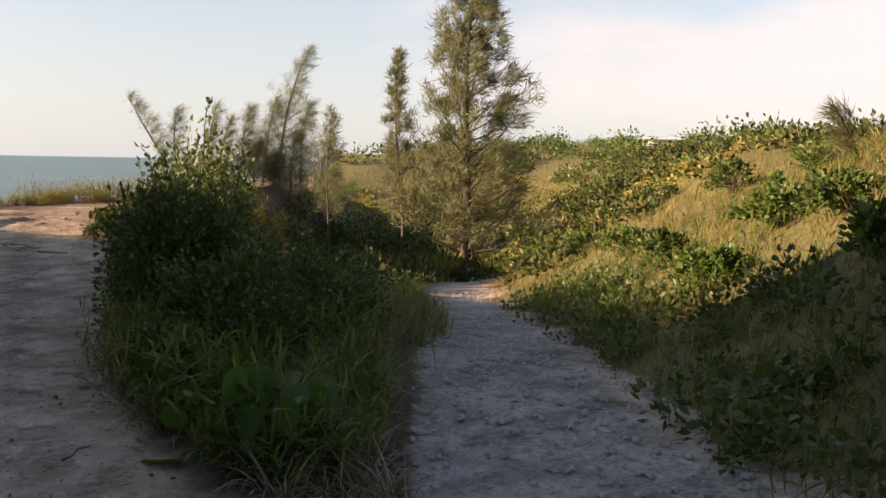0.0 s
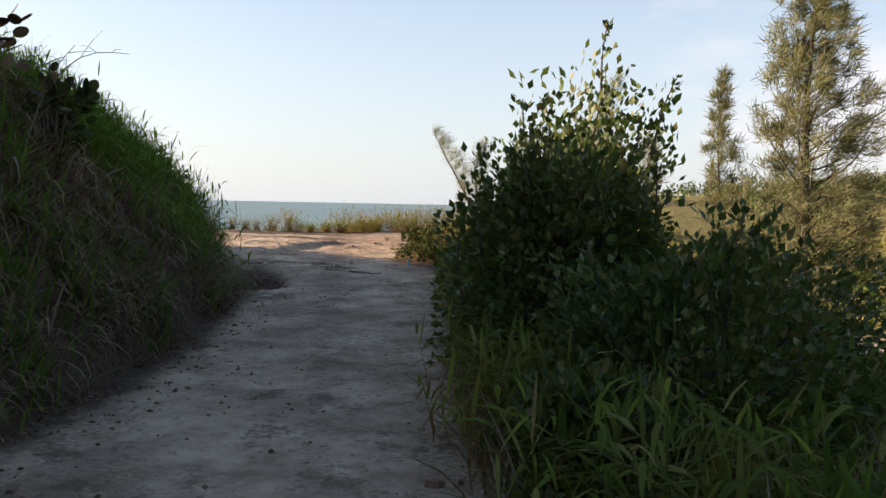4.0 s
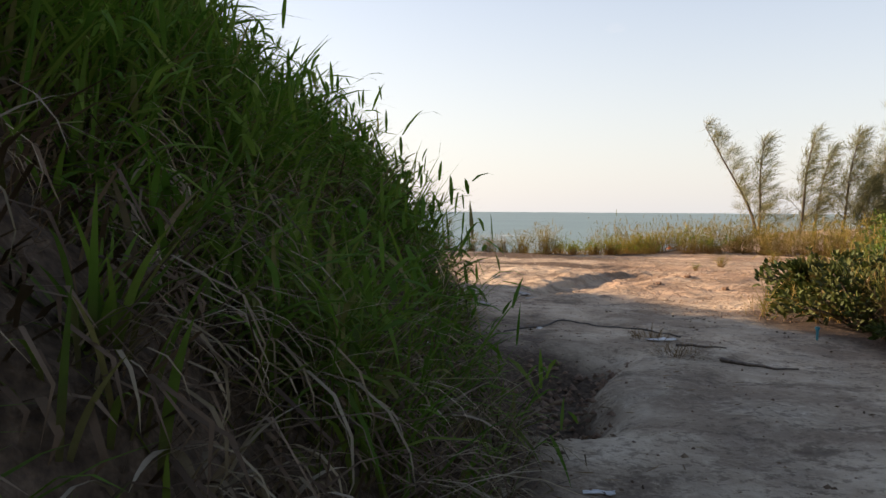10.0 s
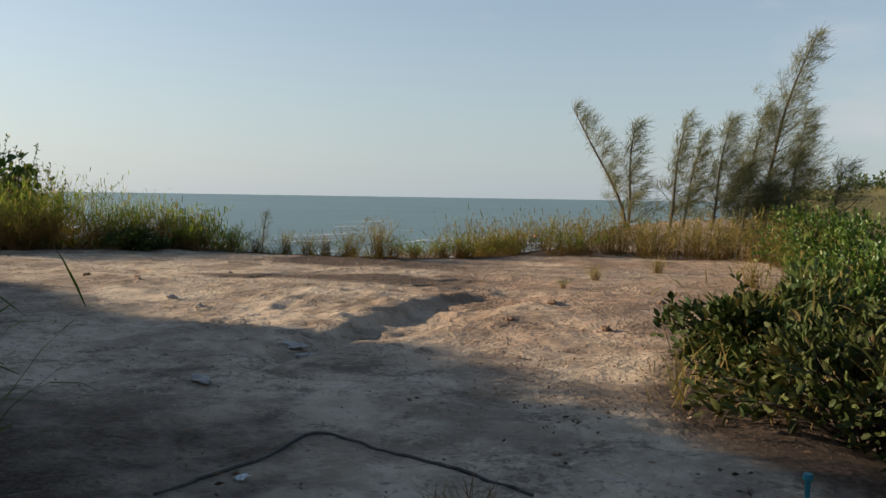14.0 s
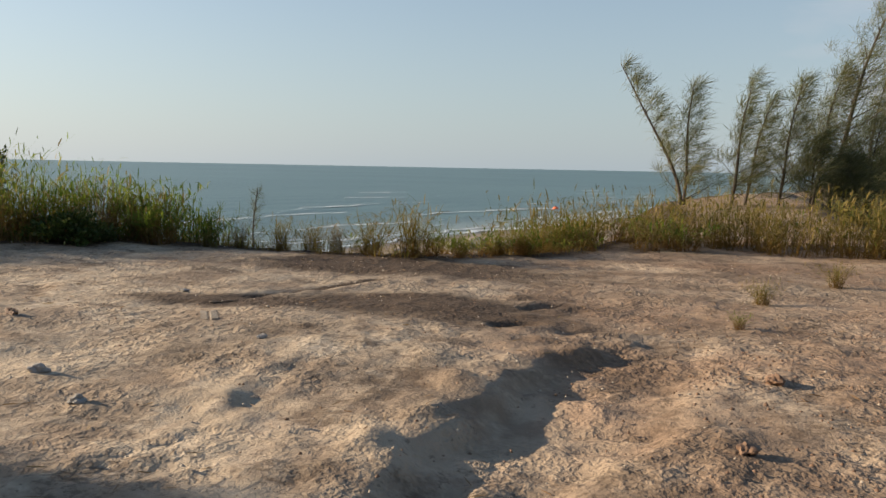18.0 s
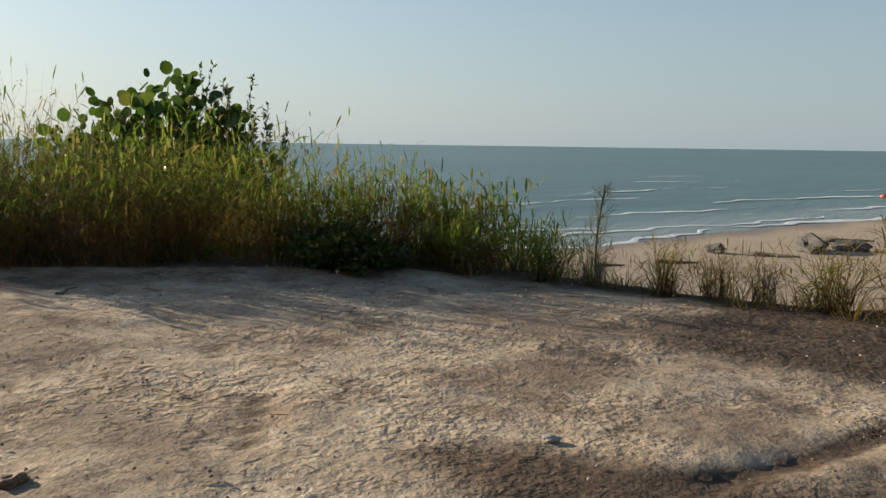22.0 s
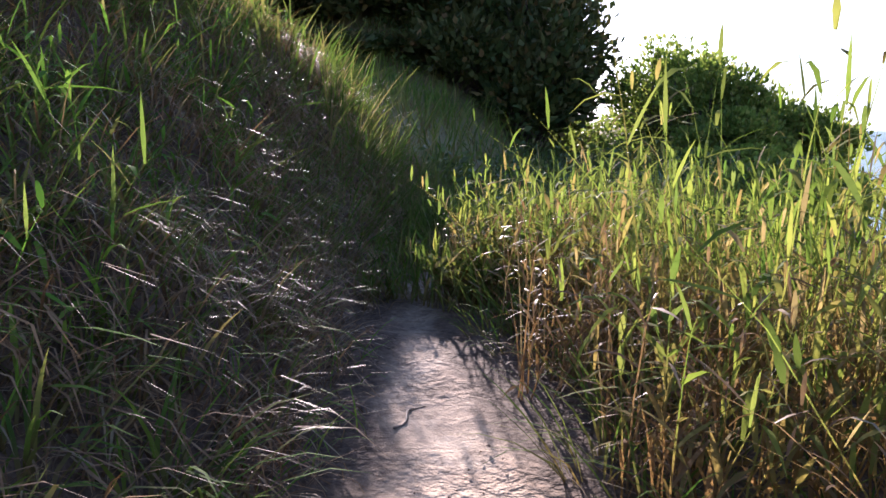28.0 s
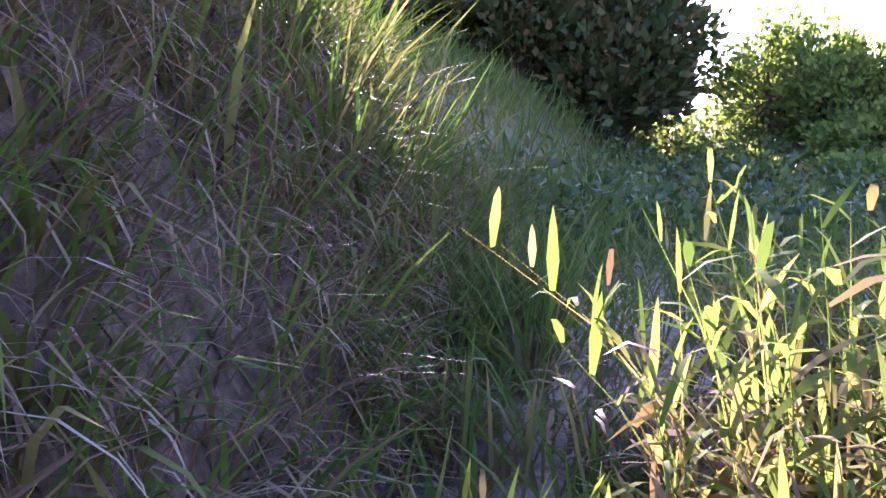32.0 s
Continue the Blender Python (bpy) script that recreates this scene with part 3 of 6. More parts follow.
def detail(x, y):
    """Hollows, wheel ruts and tread-worn unevenness of the bare ground."""
    z = 0.035 * fbm(x, y, 0.9, 3) + 0.014 * fbm(x, y, 4.0, 5) + 0.008 * fbm(x, y, 14.0, 8, 2)
    # lumps and voids of the steep bank
    f = line_distance(x, y, FOOT)
    z = z + (0.19 * fbm(x, y, 2.6, 4, 3) - 0.05) * smooth(f / 0.7) * smooth((7 - f) / 3)
    # the washed-out hollow under the grass bank
    z = z - (0.42 - 0.07 * fbm(x, y, 6.0, 3, 3)) * hollow(x, y)
    # the gully in the open ground, and the furrows washed beside it
    off = -line_distance(x, y, LIP) + 0.08 * fbm(x, y, 2.6, 7) + 0.07 * fbm(x, y, 6.0, 2, 2)
    wide = np.interp(y, [20.0, 21.5, 23.3, 24.6, 26.0], [0.35, 0.55, 1.0, 0.7, 0.2])
    deep = np.interp(y, [19.3, 20.6, 22.0, 23.4, 24.8, 25.9], [0.0, 0.05, 0.1, 0.13, 0.07, 0.0]) * (1 + 0.3 * fbm(x, y, 2.2, 4))
    z = z - deep * smooth((off + 0.1) / 0.2) * smooth((wide + 0.35 - off) / 0.5)
    z = z - 0.05 * smooth((off - 0.1) / 0.1) * smooth((0.35 - off) / 0.1) * smooth((23 - y) / 1.5) * smooth((y - 19.5) / 1.0)
    z = z + 0.018 * np.exp(-((off + 0.3) / 0.2) ** 2) * smooth((2.8 - np.abs(y - 23)) / 1.2)
    furrow = np.sin(off * 19 + 2.2 * fbm(x, y, 0.9, 3)) * np.clip(fbm(x * 0.9 + y * 0.3, off * 3.0, 1.0, 6) + 0.45, 0, 1)
    z = z + 0.01 * furrow * smooth((1.3 - np.abs(off + 0.9)) / 0.8) * smooth((3.4 - np.abs(y - 22.6)) / 1.2)
    z = z + 0.03 * np.abs(fbm(x, y, 5.0, 11, 3)) * smooth((3.0 - np.abs(off)) / 1.5) * smooth((3.6 - np.abs(y - 23)) / 1.2)
    # ruts
    for ox, oy, dx, dy, half, deep in RUTS:
        a, b = (x - ox) * dx + (y - oy) * dy, (x - ox) * dy - (y - oy) * dx
        z = z - deep * (np.exp(-(b / 0.1) ** 2) - 0.5 * np.exp(-((b - 0.22) / 0.12) ** 2)) * smooth((half - np.abs(a)) / 0.5)
    return z


def ground_z(x, y):
    x, y = np.asarray(x, float), np.asarray(y, float)
    near = smooth((30 - np.hypot(x + 6, y - 15)) / 8)
    return height(x, y) + detail(x, y) * near


def spread(lo, hi, fine, limit_lo, limit_hi, dense=()):
    """Grid lines: evenly fine from lo to hi, at half that step within dense, and ever wider beyond."""
    mid, p = [], lo
    while p < hi:
        mid.append(p)
        p += fine * (0.5 if dense and dense[0] <= p < dense[1] else 1.0)
    a, b, step = [], [], fine
    p = lo
    while p > limit_lo:
        step *= 1.16
        p -= step
        a.append(p)
    p, step = mid[-1], fine
    while p < limit_hi:
        step *= 1.16
        p += step
        b.append(p)
    return np.concatenate([a[::-1], mid, b])


gx, gy = spread(-24.5, 3, 0.14, -4000, 4000, (-7.5, -0.8)), spread(-3, 32, 0.14, -4000, 4500, (19.5, 28.5))
X, Y = np.meshgrid(gx, gy)
Z = ground_z(X, Y)
nx, ny = len(gx), len(gy)
idx = np.arange(nx * ny).reshape(ny, nx)
quads = np.stack([idx[:-1, :-1], idx[:-1, 1:], idx[1:, 1:], idx[1:, :-1]], -1).reshape(-1, 4)
me = raw_mesh("ground", np.stack([X, Y, Z], -1).reshape(-1, 3), None, quads, None, True)
rim_d, foot_d, east_d = line_distance(X, Y, RIM), line_distance(X, Y, FOOT), -line_distance(X, Y, EAST)
S_, N_ = lane_coords(X, Y)
lane = smooth((1.15 + 0.5 * (N_ < lane_centre(S_)) - np.abs(N_ - lane_centre(S_))) / 0.4) * (S_ > -6) * smooth((47 - S_) / 4)
masks = {
    "red": smooth((Y - 17) / 6) * np.clip(0.12 + 0.4 * smooth((X + 7.2) / 5) + 0.35 * smooth((-0.3 - rim_d) / -2.2 + 0.5), 0, 1),
    "gravel": np.clip(smooth((S_ + 4) / 4) * lane * (0.35 + 0.65 * smooth((lane_centre(S_) + 0.55 - N_) / 0.5)) + 0.35 * smooth((2 - Y) / 3) * smooth((east_d + 1) / 1.5), 0, 1),
    # dark soil and litter; the hill-foot term also paints shadow under the bank grass
    "humus_shade": np.clip(0.9 * hollow(X, Y) + 0.75 * rut_line(X, Y) + 0.62 * smooth((-2.1 - X) / 1.6) * smooth((Y - 14.2) / 1.2) * smooth((19.5 - Y) / 1.5) + 0.72 * np.exp(-((X + 4.0) / 2.8) ** 2 - ((Y - 29.6) / 1.7) ** 2) + 0.8 * np.exp(-((X + 4.3) / 1.5) ** 2 - ((Y - 26.3) / 1.1) ** 2) + 0.75 * np.exp(-((X + 6.9) / 1.6) ** 2 - ((Y - 26.4) / 0.5) ** 2) + 0.7 * np.exp(-((X + 4.9) / 1.0) ** 2 - ((Y - 27.0) / 0.5) ** 2) + 0.6 * np.exp(-((X + 5.5) / 0.7) ** 2 - ((Y - 25.0) / 0.5) ** 2) + 0.85 * np.exp(-((X + 6.3) / 1.5) ** 2 - ((Y - 29.9) / 1.0) ** 2) + 0.5 * np.exp(-((X + 6.0) / 0.8) ** 2 - ((Y - 24.0) / 0.7) ** 2) + smooth((foot_d + 1.0) / 1.2) + smooth((rim_d + 1.2) / 1.2) * smooth((4 - rim_d) / 2) + 0.8 * smooth((line_distance(X, Y, HEDGE) + 0.15) / 0.4) * (X > -23) * (X < -9.2) + smooth((east_d + 0.9) / 1.1) * (1 - lane) * (0.25 + 0.75 * smooth((Y + 1.2) / 1.2)), 0, 1),
    "turf": smooth((-25 - X) / 4) * (rim_d < 4) + smooth((foot_d - 3.6) / 2) + smooth((east_d - 2.0) / 3) * (1 - lane) * (rim_d < 2),
    "beach": smooth((rim_d - 5) / 3),
    "wet": smooth((line_distance(X, Y, SHORE) + 5) / 4),
}
for key, value in masks.items():
    layer = me.attributes.new(key, "FLOAT", "POINT")
    layer.data.foreach_set("value", np.clip(value, 0, 1).astype(np.float32).ravel())
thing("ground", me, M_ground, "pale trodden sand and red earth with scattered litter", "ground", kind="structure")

# the sea, a sheet to the horizon
sx, sy = spread(-90, 60, 1.6, -4800, 4800), spread(30, 170, 1.6, 26, 4900)
SX, SY = np.meshgrid(sx, sy)
sd = line_distance(SX, SY, SHORE)
SZ = SEA_Z + 0.05 * np.sin(sd * 0.55 + 1.5 * fbm(SX, SY, 0.03, 2)) * smooth((400 - np.hypot(SX, SY)) / 300)
sid = np.arange(len(sx) * len(sy)).reshape(len(sy), len(sx))
me = raw_mesh("sea", np.stack([SX, SY, SZ], -1).reshape(-1, 3), None, np.stack([sid[:-1, :-1], sid[:-1, 1:], sid[1:, 1:], sid[1:, :-1]], -1).reshape(-1, 4), None, True)
for key, value in (("shallow", smooth((20 - sd) / 20)), ("chop", smooth((190 - sd) / 140))):
    layer = me.attributes.new(key, "FLOAT", "POINT")
    layer.data.foreach_set("value", np.clip(value, 0, 1).astype(np.float32).ravel())
thing("water", me, M_water, "grey-green choppy sea reaching the horizon", "sea", kind="structure")

# ---- plants: the builders ----
def wisps(pos, along, length, width, droop=0.25, wind=(0, 0, 0)):
    """Thin hanging or streaming sprays: two-joint strips."""
    k = len(pos)
    along = unit(np.asarray(along, float))
    L = (np.broadcast_to(length, k) * rng.uniform(0.6, 1.3, k))[:, None]
    W = (np.broadcast_to(width, k) * rng.uniform(0.7, 1.3, k))[:, None]
    side = unit(np.cross(along, rng.normal(size=(k, 3)))) * W / 2
    bend = np.array(wind, float) + (0, 0, -droop)
    mid = pos + along * L * 0.5 + bend * L * 0.12
    tip = pos + along * L + bend * L * 0.5
    v = np.stack([pos - side * 0.6, pos + side * 0.6, mid + side, mid - side, tip], 1).reshape(-1, 3)
    u = np.tile(np.array([(0, 0), (1, 0), (1, 0.5), (0, 0.5), (0.5, 1)], float), (k, 1))
    o = (np.arange(k) * 5)[:, None]
    return v, o + [[3, 2, 4]], o + [[0, 1, 2, 3]], u


WALKED = [(0.9, -5), (1.0, -3.3), (0.7, -2.1), (0, 0), (-0.9, 1.1), (-1.65, 3.8), (-1.9, 6.5), (-1.8, 9.3), (-1.8, 13), (-2.4, 16), (-3.5, 18.6), (-5.2, 21.8), (-7, 24.1), (-9, 25.3), (-10.6, 25.8), (-13.7, 26.6), (-16.3, 26.85), (-17.6, 27.15), (-19, 27.45), (-20.5, 27.5)]


def scatter(count, x0, x1, y0, y1, keep, clear=0.5):
    """Random places on the ground in a box, kept where keep(x, y) (0 to 1) allows."""
    x, y = rng.uniform(x0, x1, count), rng.uniform(y0, y1, count)
    ok = (rng.random(count) < keep(x, y)) & (np.abs(line_distance(x, y, WALKED)) > clear)
    x, y = x[ok], y[ok]
    return np.stack([x, y, ground_z(x, y) - 0.03], 1)


def tufted(points, per, spread_):
    """Each point becomes a few, close together, as blades of one tuft are."""
    p = np.repeat(points, per, 0)
    p[:, :2] += rng.normal(scale=spread_, size=(len(p), 2))
    p[:, 2] = ground_z(p[:, 0], p[:, 1]) - 0.03
    return p


def canes(base, height_, leaf_len=0.3, leaf_w=0.024, nodes=8, lean=0.2, low=0.12, wind=(0.08, 0.0), heading=None, steep=36):
    """Reeds: an upright cane with arching leaves set alternately up its length."""
    k = len(base)
    base = np.asarray(base, float)
    H = np.broadcast_to(height_, k) * rng.uniform(0.72, 1.2, k)
    a = rng.uniform(0, 2 * np.pi, k) if heading is None else heading
    ln = lean * rng.uniform(0.1, 1.6, k)

    def at(t):
        out = ln * t ** 1.6
        return base + np.stack([np.cos(a) * out + wind[0] * t * t, np.sin(a) * out + wind[1] * t * t, t - 0.2 * out * t], 1) * H[:, None]
    heap = Heap()
    o = (np.arange(k) * 7)[:, None]
    strip = np.concatenate([o + [[0, 1, 3, 2]], o + [[2, 3, 5, 4]]])
    for side in (np.stack([-np.sin(a), np.cos(a), 0 * a], 1), np.stack([np.cos(a), np.sin(a), 0 * a], 1)):
        vs, us = [], []
        for t in (0, 0.35, 0.7):
            w = 0.0042 * (1.2 - t)
            vs += [at(t) - side * w, at(t) + side * w]
            us += [np.tile((0, t), (k, 1)), np.tile((1, t), (k, 1))]
        vs.append(at(0.96)), us.append(np.tile((0.5, 1), (k, 1)))
        heap.take((np.stack(vs, 1).reshape(-1, 3), o + [[4, 5, 6]], strip, np.stack(us, 1).reshape(-1, 2)))
    turn = rng.uniform(0, 2 * np.pi, k)
    for j in range(nodes):
        t = np.clip(low + (1 - low) * (j + rng.uniform(-0.3, 0.3, k)) / (nodes - 1), 0.02, 1) * 0.88
        p = base + np.stack([np.cos(a) * ln * t ** 1.6 + wind[0] * t * t, np.sin(a) * ln * t ** 1.6 + wind[1] * t * t, t - 0.2 * ln * t ** 2.6], 1) * H[:, None]
        b = turn + j * np.pi + rng.normal(scale=0.7, size=k)
        el = np.radians(np.clip(rng.normal(steep + 18 * (t > 0.8), 24, k), -15, 85))
        L = leaf_len * rng.uniform(0.55, 1.35, k) * (0.75 + 0.4 * np.sin(np.pi * np.clip(t, 0, 1)))
        droop = rng.uniform(0.15, 0.75, k)
        W = leaf_w * rng.uniform(0.6, 1.3, k)
        twist = b + np.pi / 2 + rng.uniform(-0.5, 0.5, k)
        s_ = np.stack([np.cos(twist), np.sin(twist), rng.uniform(-0.4, 0.4, k)], 1)
        vs, us = [], []
        for q, w in ((0, 0.45), (0.3, 1.0), (0.68, 0.6), (1, 0)):
            c = p + np.stack([np.cos(b) * np.cos(el) * q, np.sin(b) * np.cos(el) * q, np.sin(el) * q - droop * q * q], 1) * L[:, None]
            if w:
                vs += [c - s_ * (W * w / 2)[:, None], c + s_ * (W * w / 2)[:, None]]
                us += [np.stack([0 * t, t], 1), np.stack([0 * t + 1, t], 1)]
            else:
                vs.append(c), us.append(np.stack([0 * t + 0.5, t], 1))
        heap.take((np.stack(vs, 1).reshape(-1, 3), o + [[4, 5, 6]], strip, np.stack(us, 1).reshape(-1, 2)))
    return np.concatenate(heap.v), np.concatenate(heap.t), np.concatenate(heap.q), np.concatenate(heap.u)


def cane_bunch(name, count, height_, radius, leaf_len=0.22, leaf_w=0.014, nodes=6):
    """One tussock of thin-leaved canes round the origin."""
    a, r = rng.uniform(0, 2 * np.pi, count), radius * np.sqrt(rng.random(count))
    base = np.stack([np.cos(a) * r, np.sin(a) * r, np.full(count, -0.03)], 1)
    return Heap().take(canes(base, height_, leaf_len, leaf_w, nodes, 0.75)).mesh(name)


def fountains(points, per, length, width, lean, curl, radius=0.07, downhill=0.5, seg=5):
    """Separate tussocks, each a fountain of blades that arch outwards and down the slope."""
    k = len(points)
    base = np.repeat(points, per, 0)
    a = rng.uniform(0, 2 * np.pi, k * per)
    r = radius * np.sqrt(rng.random(k * per))
    base[:, 0] += np.cos(a) * r
    base[:, 1] += np.sin(a) * r
    base[:, 2] = ground_z(base[:, 0], base[:, 1]) - 0.03
    gx_ = (ground_z(points[:, 0] + 0.2, points[:, 1]) - ground_z(points[:, 0] - 0.2, points[:, 1])) / 0.4
    gy_ = (ground_z(points[:, 0], points[:, 1] + 0.2) - ground_z(points[:, 0], points[:, 1] - 0.2)) / 0.4
    fall = np.repeat(np.stack([-gx_, -gy_], 1), per, 0)
    hx, hy = np.cos(a) + fall[:, 0] * downhill, np.sin(a) + fall[:, 1] * downhill
    size = np.repeat(rng.uniform(0.6, 1.35, k), per)
    return blades(base, length * size, width, lean, curl, np.arctan2(hy, hx) + rng.normal(scale=0.25, size=k * per), seg)


def clump_mesh(name, count, length, width, radius, lean=0.35, curl=0.5, seg=4, stalks=0):
    """One tussock of grass round the origin, with a few seed stalks."""
    a, r = rng.uniform(0, 2 * np.pi, count), radius * np.sqrt(rng.random(count))
    base = np.stack([np.cos(a) * r, np.sin(a) * r, np.full(count, -0.03)], 1)
    heap = Heap().take(blades(base, length, width, lean, curl, a + rng.normal(scale=0.6, size=count), seg))
    if stalks:
        b = base[rng.integers(0, count, stalks)]
        heap.take(blades(b, length * 1.35, width * 0.35, 0.18, 0.12, None, 4))
    return heap.mesh(name)


def branch(a, b, sag=0.1, n=6):
    t = np.linspace(0, 1, n)[:, None]
    a, b = np.asarray(a, float), np.asarray(b, float)
    mid = rng.normal(scale=np.linalg.norm(b - a) * 0.06, size=3)
    return a + (b - a) * t + np.sin(np.pi * t) * (mid + (0, 0, sag * np.linalg.norm(b - a)))


def shrub(name, at, h, rx, ry, mat, leaf=(0.1, 0.05), count=1500, clumps=40, label="", category="shrub", big=False, shoots=6, twigs=True, clump=0.17, lift=0.25, rag=(0.5, 1.16)):
    """A bush: stems from the foot to clumps of leaves on an uneven dome, and shoots that stand out of it."""
    root = thing(name, None, None, label, category, at=pose(at[0], at[1], float(ground_z(at[0], at[1])) if len(at) < 3 else at[2], 0, 0, 0))
    th, ph = rng.uniform(0, 2 * np.pi, clumps), np.arccos(rng.uniform(-0.15, 1, clumps))
    rr = rng.uniform(*rag, clumps)
    C = np.stack([np.sin(ph) * np.cos(th) * rx * rr, np.sin(ph) * np.sin(th) * ry * rr, h * lift + np.cos(ph) * h * (1 - lift) * rr * 0.93], 1)
    C[:, 2] = np.maximum(C[:, 2], 0.12 * h)
    stems, pos, along = Heap(), [], []
    for c in C:
        foot = np.array([rng.normal(scale=rx * 0.12), rng.normal(scale=ry * 0.12), -0.08])
        line = branch(foot, c, 0.12)
        stems.take(tube(line, np.linspace(0.012 * h + 0.004, 0.004, len(line)), 4))
        k = count // clumps
        p = c + np.clip(rng.normal(size=(k, 3)), -1.5, 1.5) * (clump * rx, clump * ry, clump * h * 0.6)
        pos.append(p)
        along.append(unit(p - (0, 0, h * 0.25)) + rng.normal(scale=0.55, size=(k, 3)) + (0, 0, 0.25))
    for _ in range(shoots):
        c = C[rng.integers(0, clumps)] * (1, 1, 1)
        tip = c + np.array([rng.normal(scale=0.12 * rx), rng.normal(scale=0.12 * ry), h * rng.uniform(0.1, 0.34)])
        line = branch(c, tip, 0.05)
        stems.take(tube(line, np.linspace(0.011, 0.005, len(line)), 4))
        k = 22
        p = c + (tip - c) * rng.random((k, 1)) ** 0.7
        pos.append(p)
        along.append(rng.normal(scale=0.7, size=(k, 3)) + (0, 0, 0.5))
    piece("branching", stems.mesh("branching"), M_bark, root, kind="stuff")
    P, A = np.concatenate(pos), np.concatenate(along)
    P[:, 2] = np.maximum(P[:, 2], 0.03)
    maker = leaves(P, A, leaf[0], leaf[1], True, 0.12) if big else (leaves(P, A, leaf[0], leaf[1]) if count < 4000 else small_leaves(P, A, leaf[0], leaf[1]))
    piece("foliage", Heap().take(maker).mesh("foliage"), mat, root, kind="stuff")
    return root


def casuarina(at, h, lean=(0, 0), wind=(0.5, 0.0, 0.15), boughs=70, needles=90, spray=(0.55, 0.05), bare=0.12, wide=0.24, radius=None, label="", rise=0.25, knots_=9):
    """A she-oak: a straight tapering trunk, rising boughs and streaming sprays of needles."""
    root = thing("casuarina_tree", None, None, label or "feathery grey-green casuarina tree bent by the sea wind", "tree", at=pose(*at))
    t = np.linspace(0, 1, 12)
    trunk = np.stack([lean[0] * h * t ** 1.4 + 0.012 * h * np.sin(t * 7), lean[1] * h * t ** 1.4 + 0.01 * h * np.sin(t * 5 + 1), h * t - 0.2], 1)
    r0 = radius or h * 0.013
    piece("trunk", Heap().take(tube(trunk, r0 * (1 - 0.93 * t) + 0.01, 8)).mesh("trunk", True), M_bark, root)
    limbs, pos, along = Heap(), [], []
    wind = np.array(wind, float)
    for i in range(boughs):
        s = bare + (0.98 - bare) * (i + rng.random()) / boughs
        a = i * 2.4 + rng.normal(scale=0.4)
        foot = np.array([np.interp(s, t, trunk[:, j]) for j in range(3)])
        reach = h * wide * (1.02 - s) ** 0.75 * rng.uniform(0.55, 1.15) + 0.025 * h
        up = rise + 0.75 * s
        d = unit(np.array([np.cos(a), np.sin(a), up]) + wind * (0.3 + 0.8 * s))
        tip = foot + d * reach
        line = branch(foot, tip, -0.06)
        limbs.take(tube(line, np.linspace(r0 * 0.3 * (1.05 - s) + 0.006, 0.004, len(line)), 4))
        k = int(needles * (0.45 + reach / (h * wide)))
        knots = rng.random(knots_) ** 0.7
        which = rng.integers(0, knots_, k)
        w = np.clip(knots[which] + rng.normal(scale=0.05, size=k), 0, 1.05)
        p = foot + (tip - foot) * (0.18 + 0.9 * w)[:, None] + rng.normal(scale=reach * 0.1, size=(knots_, 3))[which] + rng.normal(scale=reach * 0.05, size=(k, 3))
        pos.append(p)
        along.append(d * 0.7 + wind * 0.7 + rng.normal(scale=0.62, size=(k, 3)))
    w = bare + (1 - bare) * rng.random(needles * 3) ** 0.8
    pos.append(np.stack([np.interp(w, t, trunk[:, j]) for j in range(3)], 1))
    along.append(rng.normal(scale=0.8, size=(len(w), 3)) + wind * 0.4 + (0, 0, 0.5))
    piece("branching", limbs.mesh("branching"), M_bark, root, kind="stuff")
    piece("crown", Heap().take(wisps(np.concatenate(pos), np.concatenate(along), spray[0], spray[1], 0.2, wind * 0.6)).mesh("crown"), M_needle, root, kind="stuff")
    return root


def stuff(name, heap, mat, label, category="grass"):
    return thing(name, heap.mesh(name), mat, label, category, kind="stuff")


# ---- the grass bank that the path walks round ----
def bank_keep(lo, hi, x0=-99, x1=99):
    def keep(x, y):
        f = line_distance(x, y, FOOT)
        return ((f > lo + 0.25 * fbm(x, y, 1.7, 8)) & (f < hi) & (x > x0) & (x < x1)).astype(float)
    return keep


HOLLOW = lambda x, y: 1 - hollow(x, y)
def patchy(x, y):
    """Where the bank is green (positive) and where it is dead (negative)."""
    return 0.9 * fbm(x, y, 0.8, 9) - 0.35 + 0.75 * np.exp(-((y - 12.6) / 2.2) ** 2) - 0.4 * smooth((7.5 - y) / 3)


BANK = (-9, -2, -7, 19)
p = scatter(3900, *BANK, lambda x, y: bank_keep(-0.1, 4.0)(x, y) * HOLLOW(x, y), 0.7)
stuff("withered_tangle", Heap().take(fountains(p, 9, 0.46, 0.021, 0.6, 1.6, 0.14, 2.0, 3)), M_brown, "dark brown tangle of withered grass on the bank")
p = scatter(2300, *BANK, lambda x, y: bank_keep(0.0, 3.8)(x, y) * smooth(0.55 - 0.9 * patchy(x, y)) * HOLLOW(x, y), 0.85)
stuff("hanging_straw", Heap().take(fountains(p, 11, 0.56, 0.015, 0.55, 1.6, 0.09, 3.0, 6)), M_dry, "bundles of pale dead grass hanging down the bank")
p = scatter(2300, *BANK, lambda x, y: bank_keep(0.25, 4.2)(x, y) * smooth(0.4 + 1.3 * patchy(x, y)) * HOLLOW(x, y), 0.75)
stuff("bank_grass", Heap().take(fountains(p, 18, 0.58, 0.023, 0.4, 0.7)), M_fresh, "fresh green grass arching over the steep bank")
p = scatter(600, -6.5, -2, 2, 11.5, lambda x, y: bank_keep(-0.05, 2.4)(x, y) * HOLLOW(x, y), 0.7)
stuff("dead_mat", Heap().take(fountains(p, 12, 0.3, 0.026, 0.75, 1.5, 0.2, 1.6, 3)), M_brown, "dark matted dead grass under the green of the bank")
